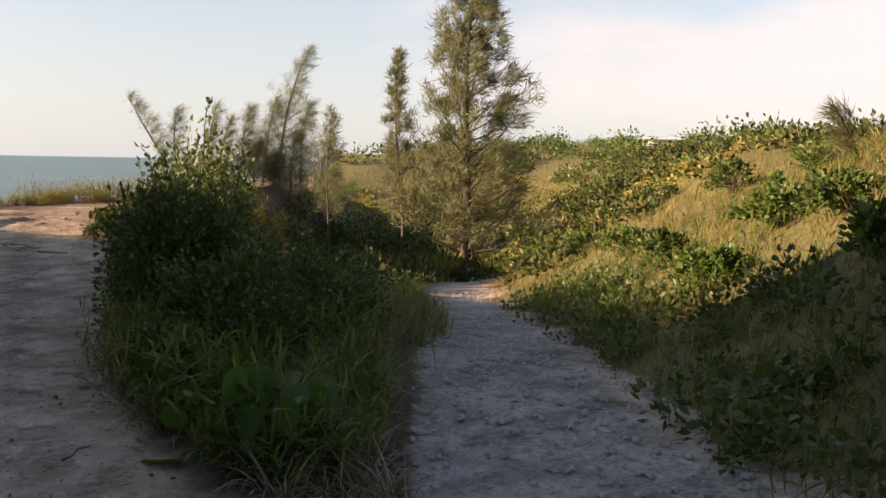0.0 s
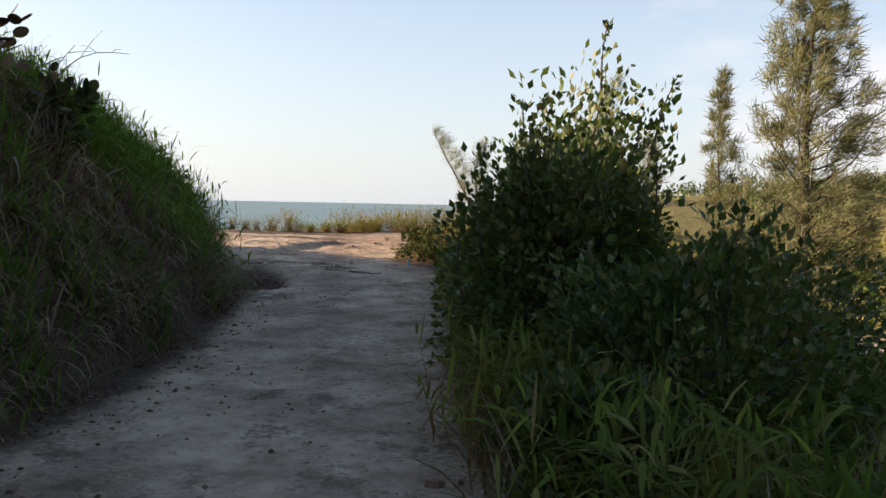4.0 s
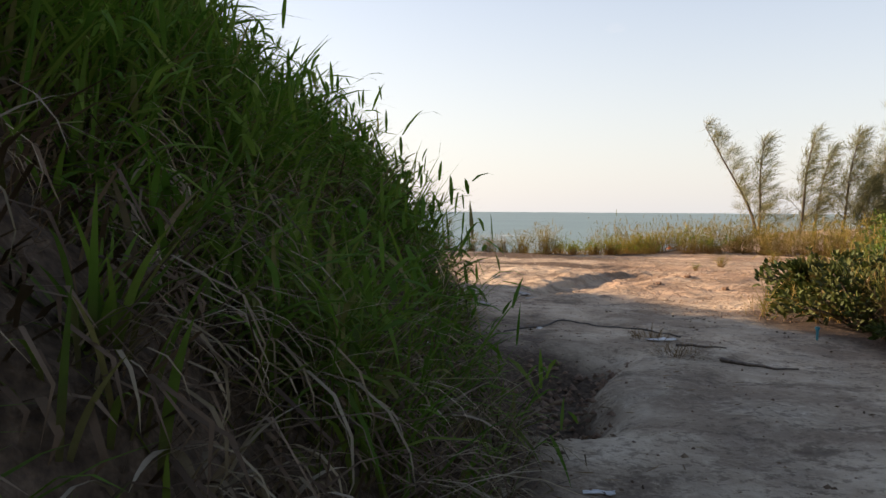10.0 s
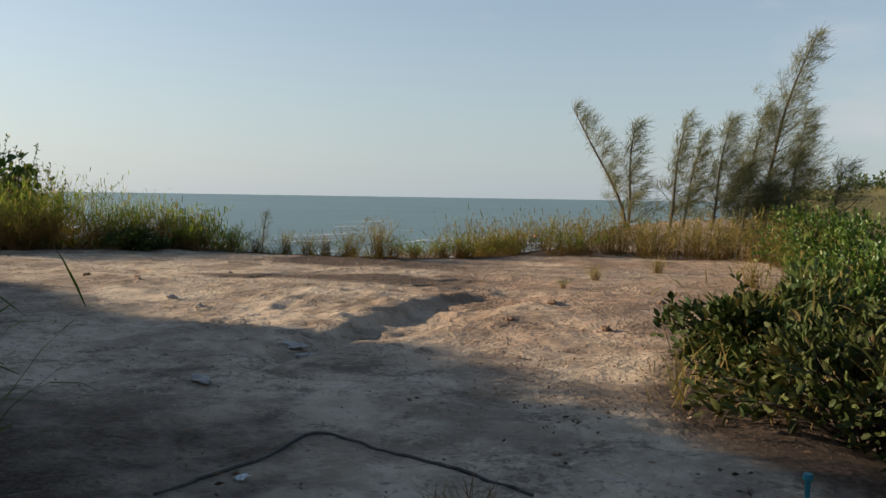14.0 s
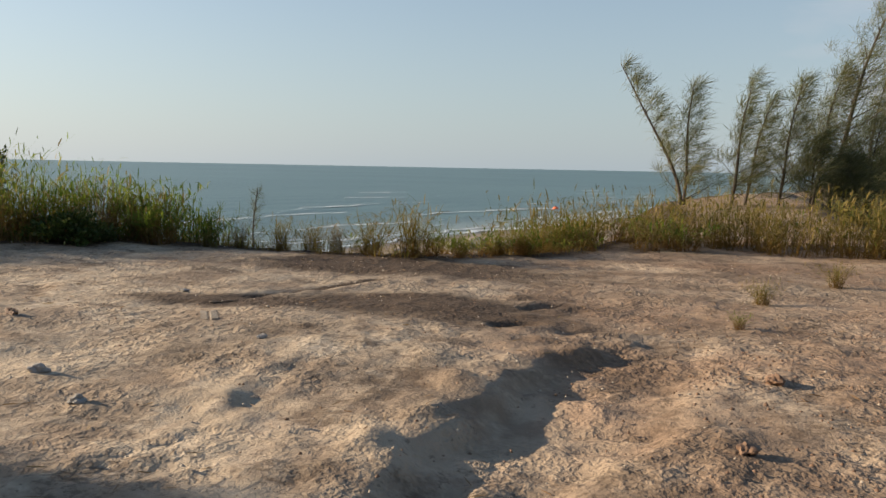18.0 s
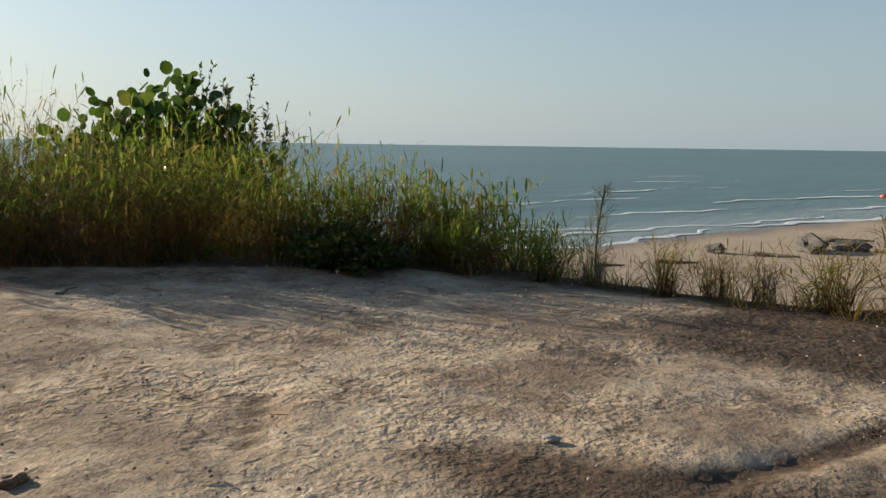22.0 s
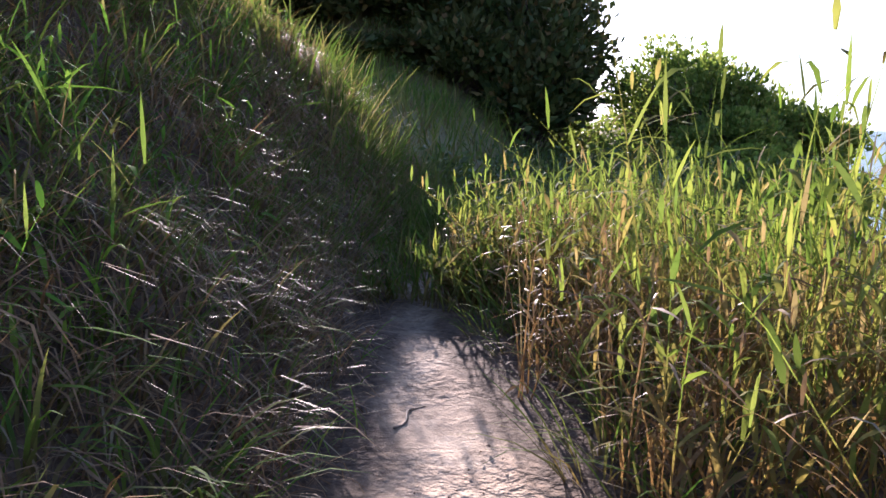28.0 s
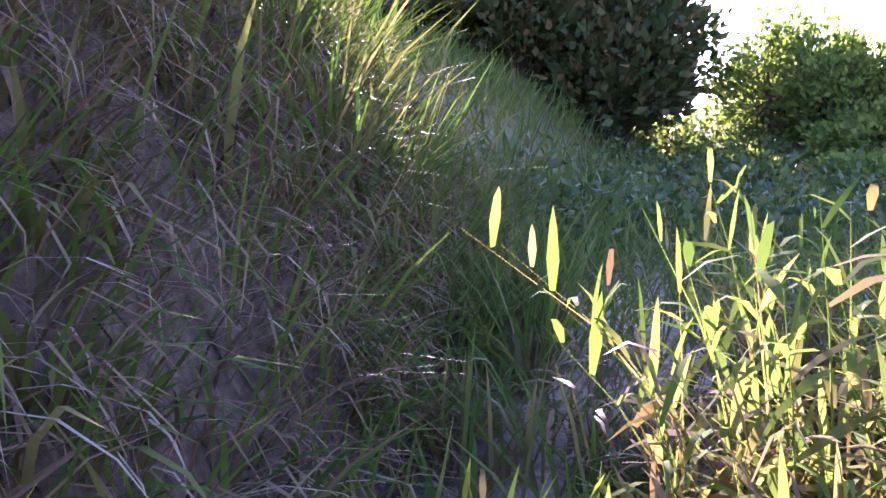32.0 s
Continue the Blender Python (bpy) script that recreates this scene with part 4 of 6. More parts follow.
p = tufted(scatter(420, -6, -2, 2.5, 11, lambda x, y: bank_keep(-0.05, 2.2)(x, y) * smooth(0.6 + 1.5 * fbm(x, y, 0.9, 31)) * HOLLOW(x, y), 0.7), 16, 0.1)
stuff("lush_sprouts", Heap().take(blades(p, 0.58, 0.026, 0.35, 0.75, None, 5)), M_fresh, "lush green blades standing in bunches on the bank")
p = scatter(2400, *BANK, lambda x, y: bank_keep(-0.15, 4.2)(x, y) * HOLLOW(x, y), 0.6)
stuff("bank_litter", Heap().take(blades(tufted(p, 3, 0.1), 0.26, 0.011, 0.9, 0.9, None, 3)), M_straw, "brown withered litter under the grass of the bank")
p = scatter(95, -6, -2, -2, 13, bank_keep(-0.1, 1.2), 0.85)
stuff("withered_blades", Heap().take(fountains(p, 7, 0.5, 0.036, 0.45, 1.2, 0.06, 0.4, 8)), M_pale, "broad withered blades drooping at the foot of the bank")
p = tufted(scatter(480, -6, -2, -4, 17, lambda x, y: bank_keep(-0.15, 1.8)(x, y) * HOLLOW(x, y), 0.75), 9, 0.06)
stuff("green_sprouts", Heap().take(blades(p, 0.42, 0.03, 0.35, 0.6, None, 6)), M_fresh, "bright green tufts at the foot of the bank")
p = tufted(scatter(420, -6, -2, -4, 17, lambda x, y: bank_keep(-0.25, 2.0)(x, y) * HOLLOW(x, y), 0.9), 5, 0.1)
stuff("bent_straw", Heap().take(blades(p, 0.4, 0.012, 0.55, 1.4, None, 6)), M_pale, "pale dead blades arching over the foot of the bank")
p = tufted(scatter(420, -8, -2, -7, 19, lambda x, y: bank_keep(0.7, 3.6)(x, y) * smooth(0.4 + patchy(x, y)) * HOLLOW(x, y), 1.2), 3, 0.1)
stuff("bank_reeds", Heap().take(canes(p, 0.6, 0.34, 0.024, 7, 0.45)), M_fresh, "broad-bladed green reeds over the upper bank")
p = tufted(scatter(620, -6.5, -2, 9.6, 15.6, lambda x, y: bank_keep(0.15, 2.4)(x, y) * HOLLOW(x, y), 1.1), 4, 0.1)
stuff("reed_thicket", Heap().take(canes(p, 0.62 + 0.15 * fbm(p[:, 0], p[:, 1], 1.3, 4), 0.32, 0.025, 7, 0.6)), M_fresh, "lush broad-bladed reeds covering the shoulder of the bank")
p = scatter(360, -8, -2, -7, 19, lambda x, y: bank_keep(1.2, 3.5)(x, y) * HOLLOW(x, y), 2.0)
stuff("tall_stalks", Heap().take(blades(p, 0.95, 0.006, 0.3, 0.5, None, 6, (0.12, 0))), M_dry, "thin dry seed stalks above the bank grass")
p = scatter(420, -6, -2, 3, 16, lambda x, y: bank_keep(0.5, 2.4)(x, y) * HOLLOW(x, y), 1.4)
stuff("seed_stalks", Heap().take(blades(p, 0.75, 0.0045, 0.35, 0.9, None, 7, (0.15, 0.05))), M_straw, "thin arching seed stalks along the crest of the bank")
sprout = [clump_mesh("grass_tuft", 26, 0.42, 0.028, 0.07, 0.35, 0.55, 6) for _ in range(3)]
wither = [clump_mesh("withered_tuft", 14, 0.5, 0.034, 0.06, 0.5, 1.25, 8) for _ in range(3)]
for k, (bx, by, bs) in enumerate(((-3.3, 6.6, 1.0), (-3.15, 7.05, 1.1), (-2.95, 7.4, 0.9), (-3.5, 6.95, 1.0), (-2.85, 7.8, 0.8), (-3.2, 7.8, 1.0), (-3.7, 6.4, 1.1), (-3.0, 8.5, 0.8), (-3.2, 9.0, 0.9), (-3.15, 4.3, 1.0), (-3.35, 5.0, 0.9), (-3.6, 5.6, 1.0), (-3.0, 5.7, 0.8), (-3.3, 3.6, 0.9))):
    thing("grass_tuft", sprout[k % 3], M_fresh, "bright green tuft of broad grass on the bank", "grass tuft", "green tufts on the bank", at=pose(bx, by, float(ground_z(bx, by)), 0, 0, k * 67) @ Matrix.Scale(bs, 4))
for k, (bx, by, bs) in enumerate(((-3.4, 6.4, 1.0), (-3.2, 6.8, 0.9), (-3.02, 7.15, 0.8), (-3.45, 5.3, 0.9), (-3.2, 4.7, 0.9), (-3.3, 4.0, 1.0), (-2.95, 9.4, 0.7), (-3.1, 10.2, 0.8))):
    thing("withered_tuft", wither[k % 3], M_pale, "tuft of broad withered blades drooping on the bank", "grass tuft", "withered tufts on the bank", at=pose(bx, by, float(ground_z(bx, by)), 0, 0, k * 83) @ Matrix.Scale(bs, 4))
p = scatter(4500, -34, -3, -25, 26, lambda x, y: bank_keep(3.8, 12)(x, y) * 0.9)
stuff("hill_grass", Heap().take(blades(tufted(p, 3, 0.15), 0.9, 0.035, 0.35, 0.5)), M_grass, "tall grass over the top of the hill")

# the hill beside the narrow sand track
p = scatter(3000, -27, -11, 19, 31, lambda x, y: bank_keep(0.0, 3.8)(x, y) * smooth(0.9 + 0.5 * fbm(x, y, 0.7, 19)) * (1 - 0.55 * (x > -14)), 0.55)
stuff("slope_grass", Heap().take(fountains(p, 13, 0.44, 0.022, 0.45, 0.95, 0.09, 0.5, 4)), M_grass, "long grass in shade on the slope beside the track")
p = tufted(scatter(2600, -26, -13.5, 23.5, 31, lambda x, y: bank_keep(-0.15, 2.3)(x, y) * smooth(0.7 + fbm(x, y, 1.1, 5)), 0.42), 6, 0.08)
stuff("track_verge_grass", Heap().take(blades(p, 0.36, 0.016, 0.45, 0.8, None, 4)), M_fresh, "dense green grass along the narrow track")
p = tufted(scatter(700, -25, -11, 19, 31, bank_keep(0.2, 3.0), 0.9), 3, 0.1)
stuff("slope_reeds", Heap().take(canes(p, 0.5, 0.3, 0.02, 6, 0.4)), M_fresh, "broad-bladed reeds on the slope beside the track")
p = scatter(3300, -27, -11, 19, 31, lambda x, y: bank_keep(-0.05, 3.8)(x, y) * smooth(0.75 - 0.8 * fbm(x, y, 0.7, 19)), 0.5)
stuff("slope_straw", Heap().take(fountains(p, 12, 0.4, 0.01, 0.6, 1.4, 0.1, 1.4, 5)), M_dry, "grey dead grass hanging down the shaded slope")
p = scatter(1500, -27, -11, 19, 31, bank_keep(-0.05, 3.8), 0.5)
stuff("slope_dead_grass", Heap().take(fountains(p, 12, 0.36, 0.018, 0.6, 1.5, 0.12, 0.6, 4)), M_brown, "bent dead grass on the slope beside the track")
p = scatter(1500, -26, -15.5, 24, 28.5, bank_keep(-0.1, 2.6), 0.5)
stuff("slope_mat", Heap().take(fountains(p, 13, 0.42, 0.014, 0.7, 1.4, 0.18, 1.2, 3)), M_straw, "matted dead grass covering the slope beside the track")
p = scatter(3600, -50, -22, 22, 42, lambda x, y: bank_keep(-0.4, 8)(x, y))
stuff("far_slope_grass", Heap().take(blades(tufted(p, 3, 0.2), 0.9, 0.04, 0.4, 0.5)), M_grass, "rough grass on the far end of the hill")

p = tufted(scatter(1500, -29, -20.6, 26.5, 33.5, lambda x, y: ((line_distance(x, y, FOOT) < 0.5) & (line_distance(x, y, RIM) < 0.6)).astype(float), 0.5), 5, 0.1)
stuff("end_grass", Heap().take(blades(p, 0.55, 0.022, 0.4, 0.6, None, 3)), M_grass, "long grass closing over the end of the track")

# ---- the hedge of reed grass along the rim ----
hedge_d = lambda x, y: line_distance(x, y, HEDGE)


def hedge_keep(lo, hi, x0=-23.4, x1=-9.2):
    def keep(x, y):
        d = hedge_d(x, y)
        return ((d > lo + 0.32 * fbm(x, y, 1.2, 3)) & (d < hi) & (x > x0) & (x < x1)).astype(float)
    return keep


def hedge_height(x, y):
    ridge = 1.3 + 0.3 * fbm(x, y, 0.9, 5) + 0.16 * fbm(x, y, 0.33, 12)
    ridge = ridge * (1 - 0.16 * smooth((-16.8 - x) / 1.5)) * (1 - 0.3 * smooth((-20.8 - x) / 1.5))
    return ridge * (0.6 + 0.4 * smooth((-9.0 - x) / 3.2)) * (0.72 + 0.28 * smooth(hedge_d(x, y) / 0.9))


def cane_clumps(centres, per, tall, radius, leaf_len, leaf_w, nodes, lean, low=0.1, lop=0.35, steep=36):
    """Separate stools of reed: canes that stand close at the foot and splay outwards, each stool of its own height and tilt."""
    k = len(centres)
    base = np.repeat(centres, per, 0)
    a = rng.uniform(0, 2 * np.pi, k * per)
    r = np.sqrt(rng.random(k * per)) * np.repeat(radius * rng.uniform(0.7, 1.3, k), per)
    base[:, 0] += np.cos(a) * r
    base[:, 1] += np.sin(a) * r
    base[:, 2] = ground_z(base[:, 0], base[:, 1]) - 0.03
    way_ = np.repeat(rng.uniform(0, 2 * np.pi, k), per)
    head = np.arctan2(np.sin(a) + lop * np.sin(way_), np.cos(a) + lop * np.cos(way_)) + rng.normal(scale=0.5, size=k * per)
    size = np.repeat(tall * rng.uniform(0.66, 1.28, k), per)
    tips = base[:, :2] + np.stack([np.cos(head), np.sin(head)], 1) * (lean * size)[:, None]
    ok = (np.abs(line_distance(tips[:, 0], tips[:, 1], WALKED)) > 0.5 + 0.3 * smooth((base[:, 0] + 18) / 1.0) * (base[:, 0] < -9)) & (np.abs(line_distance(base[:, 0], base[:, 1], WALKED)) > 0.5)
    base, head, size = base[ok], head[ok], size[ok]
    return canes(base, size, leaf_len, leaf_w, nodes, lean, low, (0.06, 0.0), head, steep)


def hedge_clumps(count, lo, hi, clear=0.9, gap=0.5):
    """Centres of the stools, no two of them closer than a hand's breadth over a foot."""
    got = []
    for q in scatter(count * 14, -23.6, -9, 27, 35, hedge_keep(lo, hi), clear):
        if len(got) < count and all(math.hypot(q[0] - o[0], q[1] - o[1]) > gap for o in got):
            got.append(q)
    return np.array(got)


front = hedge_clumps(54, 0.1, 0.85, 0.72, 0.6)
tall = np.clip(hedge_height(front[:, 0], front[:, 1]), 0.4, 1.8)
green = rng.random(len(front)) < 0.58
stuff("reed_hedge", Heap().take(cane_clumps(front[green], 50, tall[green] * 1.05, 0.25, 0.27, 0.026, 11, 0.7, 0.25, steep=46)), M_reed, "clumps of yellow-green reed grass along the rim")
stuff("dry_canes", Heap().take(cane_clumps(front[~green], 44, tall[~green] * 0.95, 0.3, 0.2, 0.014, 9, 0.65)), M_straw, "reddish withered stools of reed along the front of the hedge")
stuff("dry_hedge_foot", Heap().take(cane_clumps(front[::2], 26, tall[::2] * 0.6, 0.34, 0.2, 0.013, 6, 0.8, 0.05)), M_straw, "reddish dead canes at the foot of the reed clumps")
back = hedge_clumps(125, 0.7, 2.6, 0.9, 0.36)
tall = np.clip(hedge_height(back[:, 0], back[:, 1]), 0.4, 1.8)
stuff("reed_thicket_behind", Heap().take(cane_clumps(back, 24, tall * 1.12, 0.34, 0.27, 0.022, 8, 0.5, 0.12, steep=50)), M_reed, "taller yellow-green reeds behind the front clumps")
p = scatter(11, -21.5, -20.7, 28.3, 29.1, lambda x, y: 0 * x + 1.0, 0.6)
stuff("sunlit_reeds", Heap().take(cane_clumps(p, 12, 1.05 + 0 * p[:, 0], 0.16, 0.24, 0.024, 10, 0.5, 0.2, steep=45)), M_reed, "sunlit yellow-green reeds beside the end of the track")
# extra grass that blocks the low sun from the track before it
p = scatter(60, -25.2, -23.4, 27.2, 28.7, lambda x, y: 0 * x + 1.0, 0.6)
stuff("track_shade_grass", Heap().take(fountains(p, 20, 0.75, 0.018, 0.4, 0.6)), M_grass, "tall grass added at the far end of the track to shade it")
p = scatter(1300, -25, -9.4, 27, 35, hedge_keep(0.3, 2.4))
stuff("hedge_undergrowth", Heap().take(fountains(p, 18, 0.5, 0.017, 0.5, 0.7, 0.12, 0.2, 4)), M_grass, "dark green grass inside the hedge")
p = scatter(560, -25, -9, 27, 34, hedge_keep(-0.05, 0.9), 0.72)
stuff("hedge_straw", Heap().take(fountains(p, 18, 0.42, 0.009, 0.5, 0.9, 0.1, 0.2, 4)), M_straw, "reddish-brown straw at the foot of the hedge")
p = scatter(150, -25, -9, 27, 34, hedge_keep(0.3, 2.4))
stuff("hedge_stalks", Heap().take(blades(p, hedge_height(p[:, 0], p[:, 1]) * 1.5, 0.0045, 0.3, 0.35, None, 6, (0.12, 0))), M_dry, "thin seed stalks over the hedge")

# ---- bunches of grass along the rim ----
reed_bunch = [cane_bunch("tussock", 52, 0.72, 0.16, 0.3, 0.012, 7) for _ in range(4)]
for k, (bx, by, bs, mat, label) in enumerate((
        (-8.9, 31.35, 0.95, M_grass, "dark tussock of grass on the rim of the bluff"), (-8.4, 31.4, 0.6, M_dry, "small dry tussock of grass on the rim"),
        (-7.65, 31.35, 0.8, M_gold, "straw-yellow tussock of grass on the rim"), (-7.2, 31.5, 0.75, M_gold, "straw-yellow tussock of grass on the rim"),
        (-6.75, 31.4, 0.7, M_dry, "dry tussock of grass on the rim"), (-6.15, 31.3, 0.95, M_gold, "golden tussock of grass on the rim of the bluff"),
        (-5.5, 31.2, 1.25, M_gold, "tall golden plume of grass on the rim"), (-5.2, 31.5, 0.8, M_reed, "green tussock of grass on the rim"),
        (-4.75, 31.6, 0.6, M_reed, "low green tussock of grass on the rim"), (-4.2, 32.3, 0.75, M_gold, "golden tussock of grass on the rim of the bluff"),
        (-3.8, 32.6, 0.9, M_reed, "green tussock of grass on the rim"), (-0.9, 27.9, 0.42, M_gold, "small tuft of yellow grass on bare ground"),
        (-1.5, 26.2, 0.25, M_reed, "tiny green tuft on bare ground"), (0.4, 29.5, 0.5, M_gold, "small tuft of yellow grass on bare ground"),
        (0.3, 22.3, 0.55, M_gold, "tuft of dry grass at the clearing's edge"), (0.9, 23.6, 0.6, M_gold, "tuft of dry grass at the clearing's edge"),
        (-0.1, 20.4, 0.6, M_gold, "tuft of dry grass at the clearing's edge"), (1.6, 27.0, 0.7, M_gold, "tuft of dry grass at the clearing's edge"))):
    mesh = reed_bunch[k % 4].copy()
    thing("tussock", mesh, mat, label, "tussock", "tussocks on the rim", at=pose(bx, by, float(ground_z(bx, by)), 0, 0, k * 47) @ Matrix.Scale(bs, 4))

p = scatter(520, -9.3, -2.6, 29.6, 34, lambda x, y: smooth((0.75 - np.abs(line_distance(x, y, RIM) + 0.1)) / 0.5) * smooth(0.55 + fbm(x, y, 1.3, 3)))
stuff("rim_grass", Heap().take(fountains(p, 16, 0.36, 0.011, 0.5, 0.8, 0.12, 0.2, 4)), M_gold, "low dry grass along the rim of the bluff")
p = scatter(60, -6.5, -2.6, 30.2, 34, lambda x, y: smooth((0.7 - np.abs(line_distance(x, y, RIM))) / 0.5))
stuff("rim_weeds", Heap().take(cane_clumps(p, 12, 0.42 + 0 * p[:, 0], 0.2, 0.16, 0.026, 7, 0.7)), M_reed, "low green weeds along the rim of the bluff")
# the belt of golden grass beyond the clearing
BELT = [(-2.9, 33.4), (-2.2, 34.0), (0.2, 34.2), (2.6, 33.2), (3.4, 30.5)]
belt_d = lambda x, y: line_distance(x, y, BELT)
belt_keep = lambda lo, hi: (lambda x, y: ((belt_d(x, y) > lo + 0.15 * fbm(x, y, 1.5, 2)) & (belt_d(x, y) < hi)).astype(float))
p = scatter(430, -4, 7, 29, 38, belt_keep(0.05, 2.6))
stuff("golden_grass_belt", Heap().take(cane_clumps(p, 18, 1.02 + 0.28 * fbm(p[:, 0], p[:, 1], 1.0, 3), 0.3, 0.28, 0.022, 5, 0.6)), M_gold, "belt of golden and green grass beside the bluff")
p = scatter(60, -4, 7, 29, 38, lambda x, y: belt_keep(0.05, 2.0)(x, y) * np.clip(0.4 - 0.3 * x, 0.1, 1))
stuff("green_grass_belt", Heap().take(cane_clumps(p, 34, 0.75 + 0 * p[:, 0], 0.3, 0.24, 0.024, 8, 0.6)), M_reed, "green grass among the golden belt")

# scrub on the inland side of the clearing
p = scatter(3000, -1, 9, 18.5, 34, lambda x, y: ((-line_distance(x, y, EAST) > -0.1 + 0.4 * fbm(x, y, 1.1, 6)) & (-line_distance(x, y, EAST) < 6)).astype(float) * 0.9)
stuff("scrub_grass", Heap().take(blades(tufted(p, 5, 0.12), 0.5, 0.014, 0.4, 0.5)), M_gold, "dry yellow scrub grass at the clearing's edge")

p = scatter(300, -1, 6, 13.5, 31, lambda x, y: ((-line_distance(x, y, EAST) > 0.35) & (-line_distance(x, y, EAST) < 3.2)).astype(float) * smooth(0.5 + fbm(x, y, 0.7, 8)))
stuff("dry_reeds", Heap().take(cane_clumps(p, 22, 1.0 + 0.2 * fbm(p[:, 0], p[:, 1], 0.8, 3), 0.25, 0.22, 0.013, 5, 0.7)), M_gold, "tall dry reeds on the inland edge of the clearing")

# ---- the island of bushes between the two paths ----
def isl(x, y):
    s, n = lane_coords(x, y)
    right = n < lane_centre(s) - 1.05 - 0.8 * smooth((14 - s) / 5) * smooth((s - 4.2) / 2.5) + 0.12 * fbm(x, y, 1.3, 2)
    left = x > np.interp(y, [-0.5, 0.3, 1.0, 2.8, 4.2, 6.6, 11], [2.3, 1.9, 1.5, 0.7, 0.55, 0.45, 0.4]) + 0.12 * fbm(x, y, 1.2, 1)
    return (right & left & (y > 0.1 + 0.25 * fbm(x, y, 2.0, 6)) & (y < 17)).astype(float)


p = scatter(3200, 0, 9, -1, 17, isl)
stuff("verge_grass", Heap().take(blades(tufted(p, 4, 0.1), 0.5, 0.021, 0.45, 0.6, None, 4)), M_grass, "rank green grass between the two paths")
p = tufted(scatter(600, 0, 9, -1, 17, isl), 3, 0.1)
stuff("verge_reeds", Heap().take(canes(p, 0.62 + 0.2 * fbm(p[:, 0], p[:, 1], 1.1, 4), 0.3, 0.022, 7, 0.35)), M_reed, "broad-bladed yellow-green reeds between the two paths")
p = scatter(3800, 0, 9, -1, 13, isl)
stuff("verge_straw", Heap().take(blades(tufted(p, 4, 0.1), 0.55, 0.013, 0.5, 0.8, None, 4)), M_dry, "dead straw between the two paths")
p = tufted(scatter(1300, 0, 6, -1, 6, isl), 4, 0.1)
stuff("verge_red_straw", Heap().take(blades(p, 0.55, 0.012, 0.5, 0.9, None, 4)), M_straw, "reddish-brown withered grass at the fork of the paths")
p = tufted(scatter(90, 0.3, 2.2, 13.8, 17.6, lambda x, y: (-line_distance(x, y, EAST) > 0.05).astype(float)), 6, 0.1)
stuff("withered_reeds", Heap().take(canes(p, 0.85, 0.26, 0.013, 6, 0.4)), M_straw, "reddish withered reeds beside the dark bushes")
shrub("leafy_bush", (1.3, 6.6), 2.45, 0.85, 1.2, M_shrub, (0.08, 0.047), 11500, 105, "tall dark-green leafy bush beside the sand path", "bush", shoots=34)
shrub("leafy_bush", (1.55, 9.4), 2.1, 0.95, 1.4, M_shrub, (0.075, 0.042), 10000, 80, "dark-green bush behind the tall one", "bush", shoots=8)
shrub("leafy_bush", (1.6, 12.6), 1.7, 0.9, 1.6, M_shrub, (0.08, 0.045), 7000, 60, "dark-green bush at the end of the thicket", "bush", shoots=6)
shrub("leafy_bush", (1.75, 4.6), 1.3, 0.75, 1.0, M_shrub, (0.075, 0.042), 6000, 60, "dark-green bush at the front of the thicket", "bush", shoots=10)
shrub("leafy_bush", (1.15, 14.9), 1.25, 0.7, 1.2, M_corner, (0.07, 0.04), 5000, 50, "dark low bush beside the sand path", "bush", shoots=8)
edge = lambda x, y: ((x > 0.45 + 0.14 * fbm(x, y, 1.5, 2) + 0.5 * np.clip(3.6 - y, 0, 9)) & (x < 1.25 + 0.4 * np.clip(3.6 - y, 0, 9))).astype(float)
p = tufted(scatter(330, 0, 3, 1.2, 16, edge), 5, 0.1)
stuff("edge_reeds", Heap().take(canes(p, 0.72, 0.4, 0.025, 7, 0.45)), M_reed, "arching broad-bladed reeds along the edge of the path")
p = tufted(scatter(130, 0, 3, 1.2, 14, edge, 0.9), 5, 0.1)
p2 = scatter(60, 0.5, 3.4, 0.2, 5, isl)
stuff("fork_reeds", Heap().take(cane_clumps(p2, 14, 0.72 + 0 * p2[:, 0], 0.16, 0.3, 0.026, 7, 0.6, 0.08)), M_grass, "broad-bladed reeds at the fork of the paths")
p2 = scatter(320, 0.5, 3.4, 0.1, 5, isl)
stuff("fork_straw", Heap().take(fountains(p2, 12, 0.5, 0.016, 0.5, 1.2, 0.08, 0.3, 5)), M_pale, "pale withered grass at the fork of the paths")
stuff("edge_withered_blades", Heap().take(blades(p, 0.62, 0.017, 0.4, 1.3, None, 7)), M_pale, "pale withered blades hanging over the edge of the path")
shrub("leafy_bush", (1.0, 3.5), 0.7, 0.4, 0.5, M_shrub, (0.075, 0.042), 2400, 34, "dark-green bush at the fork of the paths", "bush", shoots=10)
shrub("leafy_bush", (3.0, 6.6), 1.2, 0.9, 1.3, M_shrub, (0.075, 0.042), 6000, 60, "low dark-green bush beside the gravel lane", "bush", shoots=6)
shrub("sea_grape", (1.0, 7.9), 1.75, 0.5, 0.7, M_grape, (0.15, 0.14), 160, 22, "sea-grape with round leaves growing out of the thicket", "shrub", big=True, shoots=2)
shrub("sea_grape_seedling", (1.7, 1.55), 0.75, 0.5, 0.5, M_grape, (0.26, 0.24), 48, 16, "young shrub with big round glossy leaves", "shrub", big=True, shoots=0)
